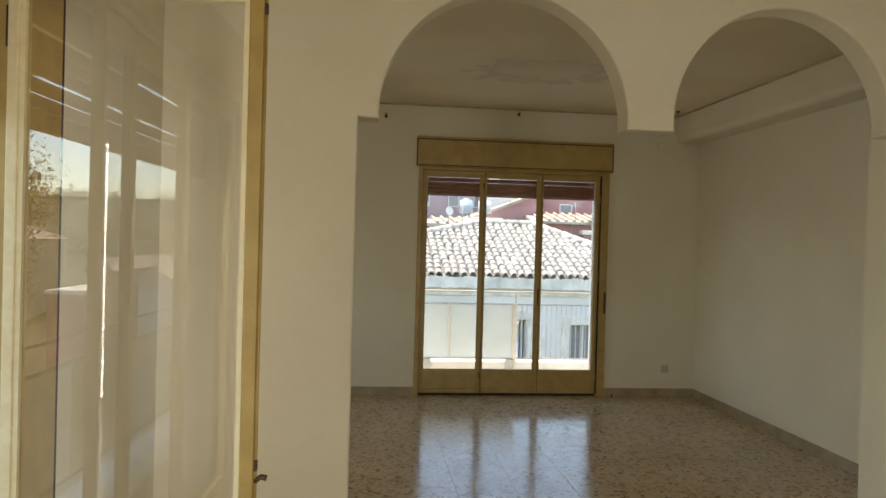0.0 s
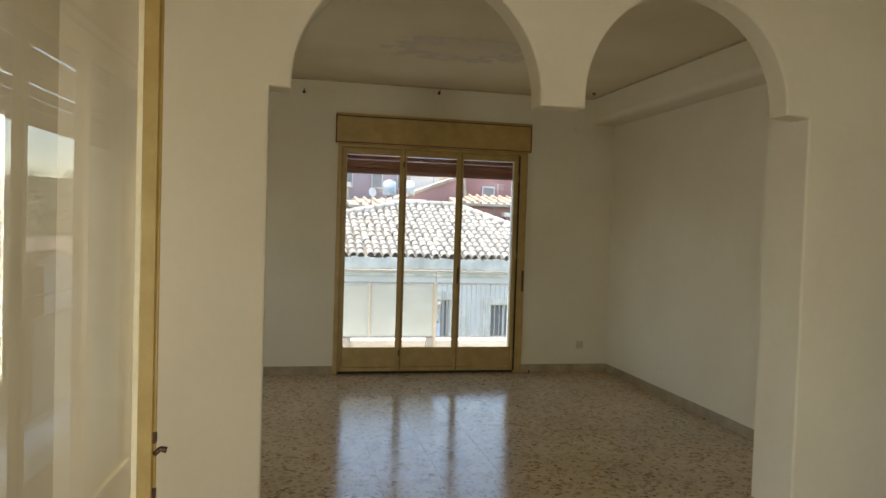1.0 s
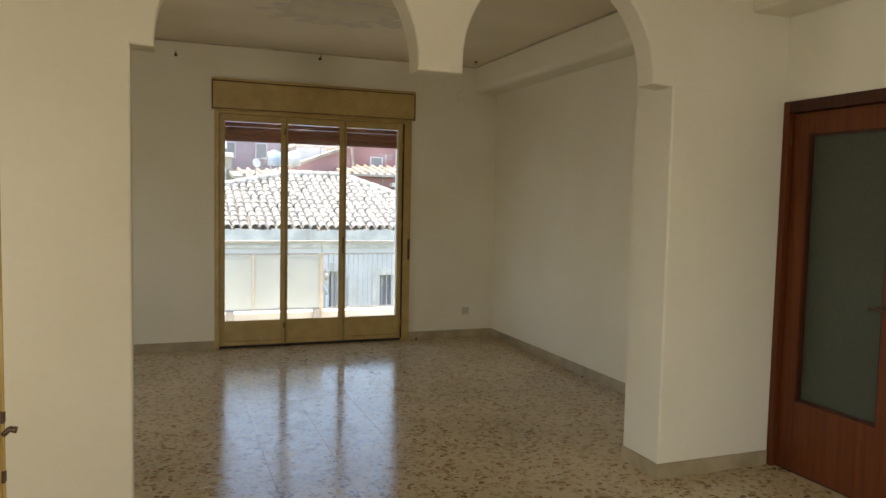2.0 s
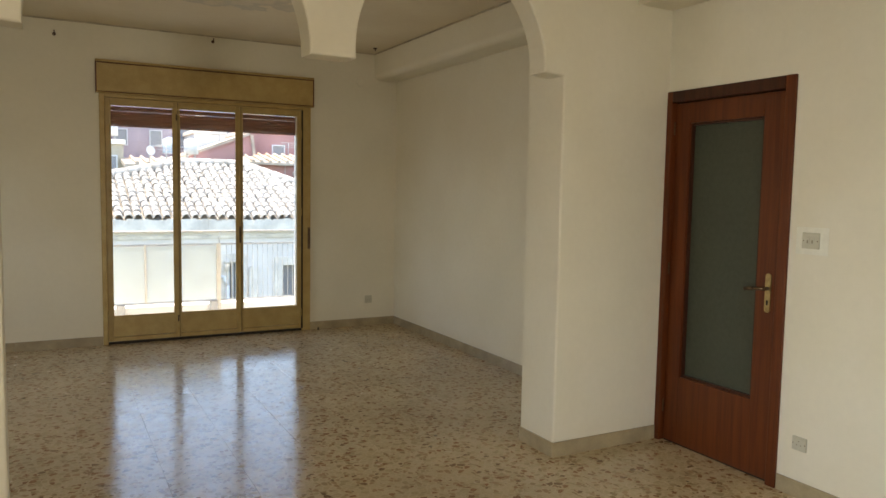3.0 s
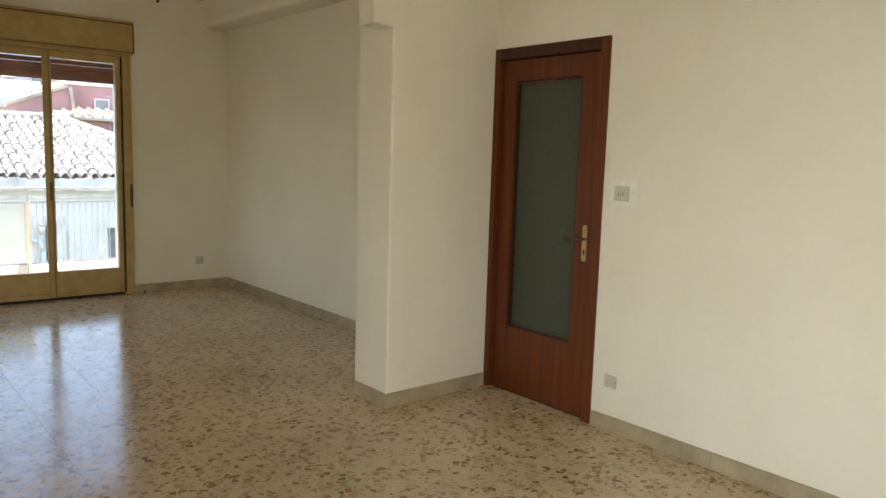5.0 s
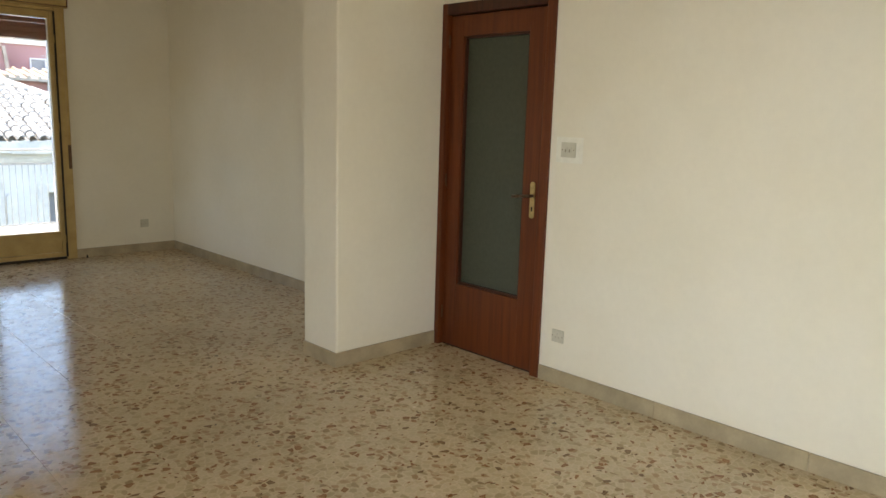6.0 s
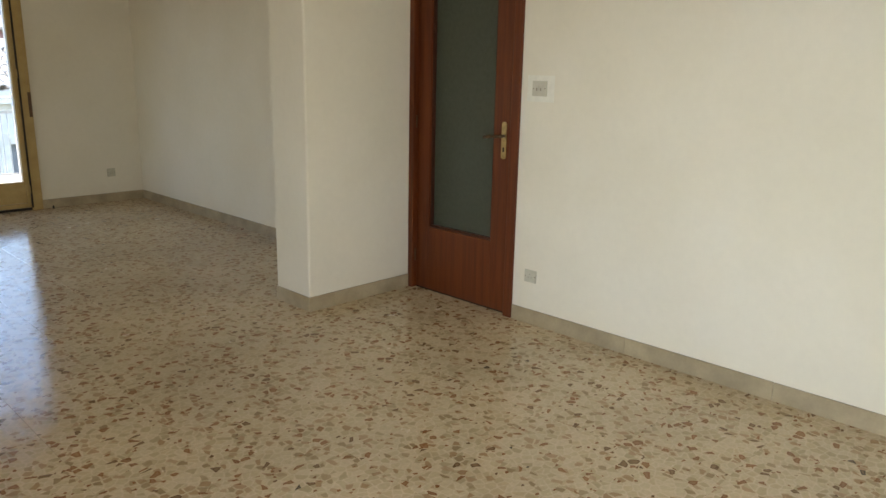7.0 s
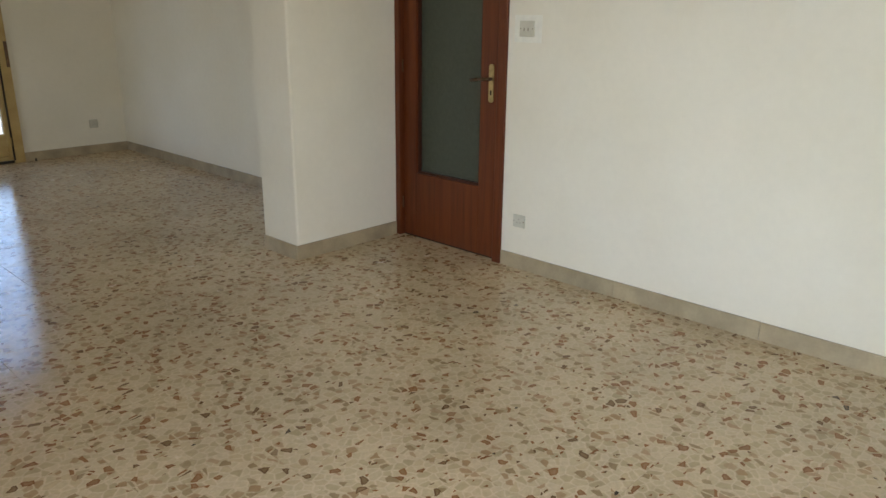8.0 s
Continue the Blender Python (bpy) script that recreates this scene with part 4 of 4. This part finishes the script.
town_house(10.0, 62, G, 14.0, 8, 8.8, M_WHITE, "flat", [(0.8, 1.5, 12.2, 13.4), (2.6, 3.3, 12.2, 13.4)], "white house high on the slope")
town_house(15.5, 60, G, 24.0, 9, 9.5, M_BEIGE, "gable", [(1.2, 2.0, 13.4, 15.0), (4.2, 5.0, 13.4, 15.0), (6.8, 7.6, 13.4, 15.0)], "beige house on the slope")
town_house(18.0, 46, G, 26.0, 9, 5.6, M_PEACH, "shed", [(1.2, 2.0, 9.2, 10.6), (4.2, 5.0, 9.2, 10.6)], "peach stuccoed house with a tiled roof", ridge=1.0)
town_house(-12.0, 52, G, -3.6, 9, 6.5, M_BEIGE, "gable", [(1.2, 2.0, 10.0, 11.4), (4.2, 5.0, 10.0, 11.4)], "beige house on the slope")


town_house(8.6, 50, G, 10.6, 4, 4.9, M_WHITE, "flat", [(0.5, 1.0, 10.2, 11.0)], "small white rooftop house behind the red gable")
town_house(13.2, 42.4, G, 15.0, 2, 2.2, M_RED, "flat", [(0.6, 1.1, 7.6, 8.6)], "low red stuccoed porch")


def water_tank(x, y, z, colour, label):
    t = thing("water_tank", pose(x, y, z), label, "water tank", group="water tanks")
    part("tank", rod_bm((0, 0, 0.25), (0, 0, 1.0), 0.38, 0.36, 18), colour, t)
    part("lid", rod_bm((0, 0, 1.0), (0, 0, 1.10), 0.34, 0.12, 18), colour, t)
    for a in (45, 135, 225, 315):
        cx, cy = 0.28 * math.cos(radians(a)), 0.28 * math.sin(radians(a))
        part("leg", rod_bm((cx, cy, 0), (cx, cy, 0.27), 0.03, seg=6), M_STEEL, t)
    return t


water_tank(6.0, 41.8, 2.98, M_BLUE, "pale blue plastic water tank on a terrace")
water_tank(7.1, 41.9, 2.98, M_WHITE, "white plastic water tank on a terrace")
water_tank(9.2, 50.8, 5.13, M_WHITE, "white plastic water tank on a flat roof")
water_tank(3.0, 40.8, 3.73, M_WHITE, "white plastic water tank on a flat roof")


# roof clutter in front of the red houses: aerials and a dish
def aerial(x, y, z, h, label):
    a = thing("aerial", pose(x, y, z), label, "aerial", group="aerials")
    part("mast", rod_bm((0, 0, 0), (0, 0, h), 0.025, seg=8), M_STEEL, a)
    for k, w in ((0.98, 0.45), (0.86, 0.35), (0.74, 0.4)):
        part("crossbar", rod_bm((-w, 0, h * k), (w, 0, h * k), 0.018, seg=6), M_STEEL, a)
    return a


aerial(9.3, 45.4, 3.95, 0.9, "thin grey television aerial")
aerial(13.0, 43.6, 3.1, 1.1, "thin grey television aerial")
aerial(12.6, 42.9, 1.9, 1.2, "thin grey television aerial")
aerial(5.4, 38.8, 2.6, 0.9, "thin grey television aerial")
town_dish = thing("satellite_dish", pose(4.65, 39.0, 2.65), "white satellite dish on a roof", "satellite dish")
bm = bmesh.new()
add_rod(bm, (0, 0, 0.55), (0.05, -0.10, 0.57), 0.08, 0.24, 20)
part("dish", bm, M_WHITE, town_dish)
part("mast", rod_bm((0, 0, 0), (0, 0.02, 0.6), 0.03, seg=8), M_STEEL, town_dish)


# ---------- ground, hill and the view west ----------
def ground_height(x, y):
    r = math.hypot(x, y)
    up = max(0.0, y - 60) * 0.16 if y > 60 else 0.0
    south = max(0.0, -y - 60) * 0.15
    west = max(0.0, -x - 120) * 0.05
    n = noise.noise(Vector((x * 0.012, y * 0.012, 3.0)))
    return G - 0.02 + min(up, 60) + min(south, 17) + min(west, 22) * (0.75 + 0.5 * n) + (n * 6 if r > 150 else 0)


bm = bmesh.new()
rings = [0, 12, 25, 40, 60, 80, 110, 150, 200, 270, 360, 480, 650, 900, 1300, 2000]
grid = []
for r in rings:
    row = []
    for k in range(72):
        a = 2 * math.pi * k / 72
        x, y = r * math.cos(a), 10 + r * math.sin(a)
        row.append(bm.verts.new((x, y, ground_height(x, y))))
    grid.append(row)
for i in range(len(rings) - 1):
    for k in range(72):
        j = (k + 1) % 72
        if i == 0:
            bm.faces.new([grid[0][k], grid[1][k], grid[1][j]])
        else:
            bm.faces.new([grid[i][k], grid[i + 1][k], grid[i + 1][j], grid[i][j]])
bmesh.ops.recalc_face_normals(bm, faces=bm.faces[:])
setting("ground", bm, M_HILL, "dry scrubby ground rising to distant hills")

# houses below the near balcony
town_house(-15.8, -50, G, -13.7, 10, -1.4, M_WHITE, "gable", [(0.7, 1.3, 2.0, 3.2)], "white house with a gable", ridge=0.85)
town_house(-18.4, -50, G, -17.3, 10, -0.8, M_PEACH, "gable", [(0.3, 0.8, 2.0, 3.2)], "narrow peach stuccoed house with a gable", ridge=0.75)
town_house(-22.0, -52, G, -19.2, 10, -2.3, M_RED, "flat", [(0.7, 1.3, 3.0, 4.2)], "pale red stuccoed house with a flat roof")
town_house(-17.2, -56, G, -8.0, 5, -2.9, M_BEIGE, "shed", [(2, 3, 3, 4.2)], "low beige house with a tiled roof", ridge=0.4)
town_house(-44, -70, G, -34, 10, 0.6, M_BEIGE, "gable", [(2, 3, 3, 4.5), (5, 6, 3, 4.5)], "beige house below the balcony", ridge=1.6)

# woods along the ridge of the south slope
rw = random.Random(11)
verts, faces = [], []
for k in range(330):
    x, y = rw.uniform(-150, 30), rw.uniform(-200, -85)
    z = ground_height(x, y)
    s = rw.uniform(1.2, 2.6)
    for q in range(110):
        p = Vector((x, y, z)) + Vector((rw.gauss(0, 0.7), rw.gauss(0, 0.7), abs(rw.gauss(0.45, 0.4)))) * s
        u = Vector((rw.uniform(-1, 1), rw.uniform(-1, 1), rw.uniform(-1, 1))).normalized() * rw.uniform(0.10, 0.24)
        w = u.orthogonal().normalized() * u.length * 0.6
        n0 = len(verts)
        verts += [p - u, p + w, p + u, p - w]
        faces.append((n0, n0 + 1, n0 + 2, n0 + 3))
me = bpy.data.meshes.new("distant_woods")
me.from_pydata([tuple(v) for v in verts], [], faces)
me.materials.append(M_LEAF)
tagged(new("distant_woods", me), "dark green woods along the distant ridge", "woods", kind="stuff")


def tree(x, y, z, height, spread, seed, label):
    rn = random.Random(seed)
    t = thing("tree", pose(x, y, z), label, "tree")
    bm = bmesh.new()
    tips = []
    add_rod(bm, (0, 0, 0), (0.1, 0, height * 0.55), 0.22, 0.13, 10)
    for k in range(9):
        a, z0 = rn.uniform(0, 6.28), height * rn.uniform(0.35, 0.55)
        tip = Vector((math.cos(a) * spread * rn.uniform(0.4, 0.9), math.sin(a) * spread * rn.uniform(0.4, 0.9), height * rn.uniform(0.70, 1.0)))
        add_rod(bm, (0.08, 0, z0), tip, 0.07, 0.02, 7)
        tips.append(tip)
    part("trunk", bm, M_BARK, t)
    verts, faces = [], []
    for tip in tips:
        for c in range(14):
            cc = tip + Vector((rn.gauss(0, 0.5), rn.gauss(0, 0.5), rn.gauss(0, 0.45))) * spread * 0.35
            for q in range(300):
                p = cc + Vector((rn.gauss(0, 0.28), rn.gauss(0, 0.28), rn.gauss(0, 0.2)))
                u = Vector((rn.uniform(-1, 1), rn.uniform(-1, 1), rn.uniform(-1, 1))).normalized() * rn.uniform(0.018, 0.042)
                w = u.orthogonal().normalized() * u.length * 0.45
                k = len(verts)
                verts += [p - u, p + w, p + u, p - w]
                faces.append((k, k + 1, k + 2, k + 3))
    me = bpy.data.meshes.new("crown")
    me.from_pydata([tuple(v) for v in verts], [], faces)
    me.materials.append(M_LEAF)
    ob = new("crown", me)
    ob.parent = t
    return t


tree(-6.85, -7.6, G, 10.2, 1.0, 3, "tall leafy tree beside the balcony")


# ---------- terrazzo tiles, nearest ones as pieces ----------
TS = 0.395


def floor_tile_mesh(name, w, d):
    bm = bmesh.new()
    g = 0.0004
    add_box(bm, g, g, -0.012, w - g, d - g, 0.0)
    up = [e for e in bm.edges if all(v.co.z > -0.001 for v in e.verts)]
    bmesh.ops.bevel(bm, geom=up, offset=0.0006, segments=1, affect="EDGES")
    me = bpy.data.meshes.new(name)
    bm.to_mesh(me)
    bm.free()
    me.materials.append(M_FLOOR)
    return me


floor_ob = bpy.data.objects["floor"]
meshes = {}
gx, gy = 1.555 - 12 * TS, 1.805 - 13 * TS
far_tiles = bmesh.new()
n_tiles = 0
for i in range(14 + 12):
    for j in range(30):
        x0, y0 = gx + i * TS, gy + j * TS
        x1, y1 = min(x0 + TS, RB), min(y0 + TS, W + 0.02)
        x0c, y0c = max(x0, LB), max(y0, Y0)
        if x1 - x0c < 0.02 or y1 - y0c < 0.02:
            continue
        if y1 < P and x1 < LF - 0.1:
            continue
        w, d = round(x1 - x0c, 4), round(y1 - y0c, 4)
        near = x0c > -0.3 and y0c > 0.3 and n_tiles < 300
        if (w, d) not in meshes:
            meshes[w, d] = floor_tile_mesh("floor_tile", w, d)
        if near:
            ob = new("floor_tile", meshes[w, d])
            ob.parent = floor_ob
            ob.location = (x0c, y0c, 0)
            n_tiles += 1
        else:
            start = len(far_tiles.verts)
            far_tiles.from_mesh(meshes[w, d])
            far_tiles.verts.ensure_lookup_table()
            bmesh.ops.translate(far_tiles, vec=(x0c, y0c, 0), verts=far_tiles.verts[start:])
tagged(part("floor_tiles", far_tiles, M_FLOOR, floor_ob, "polished beige terrazzo tiles"), kind="stuff")
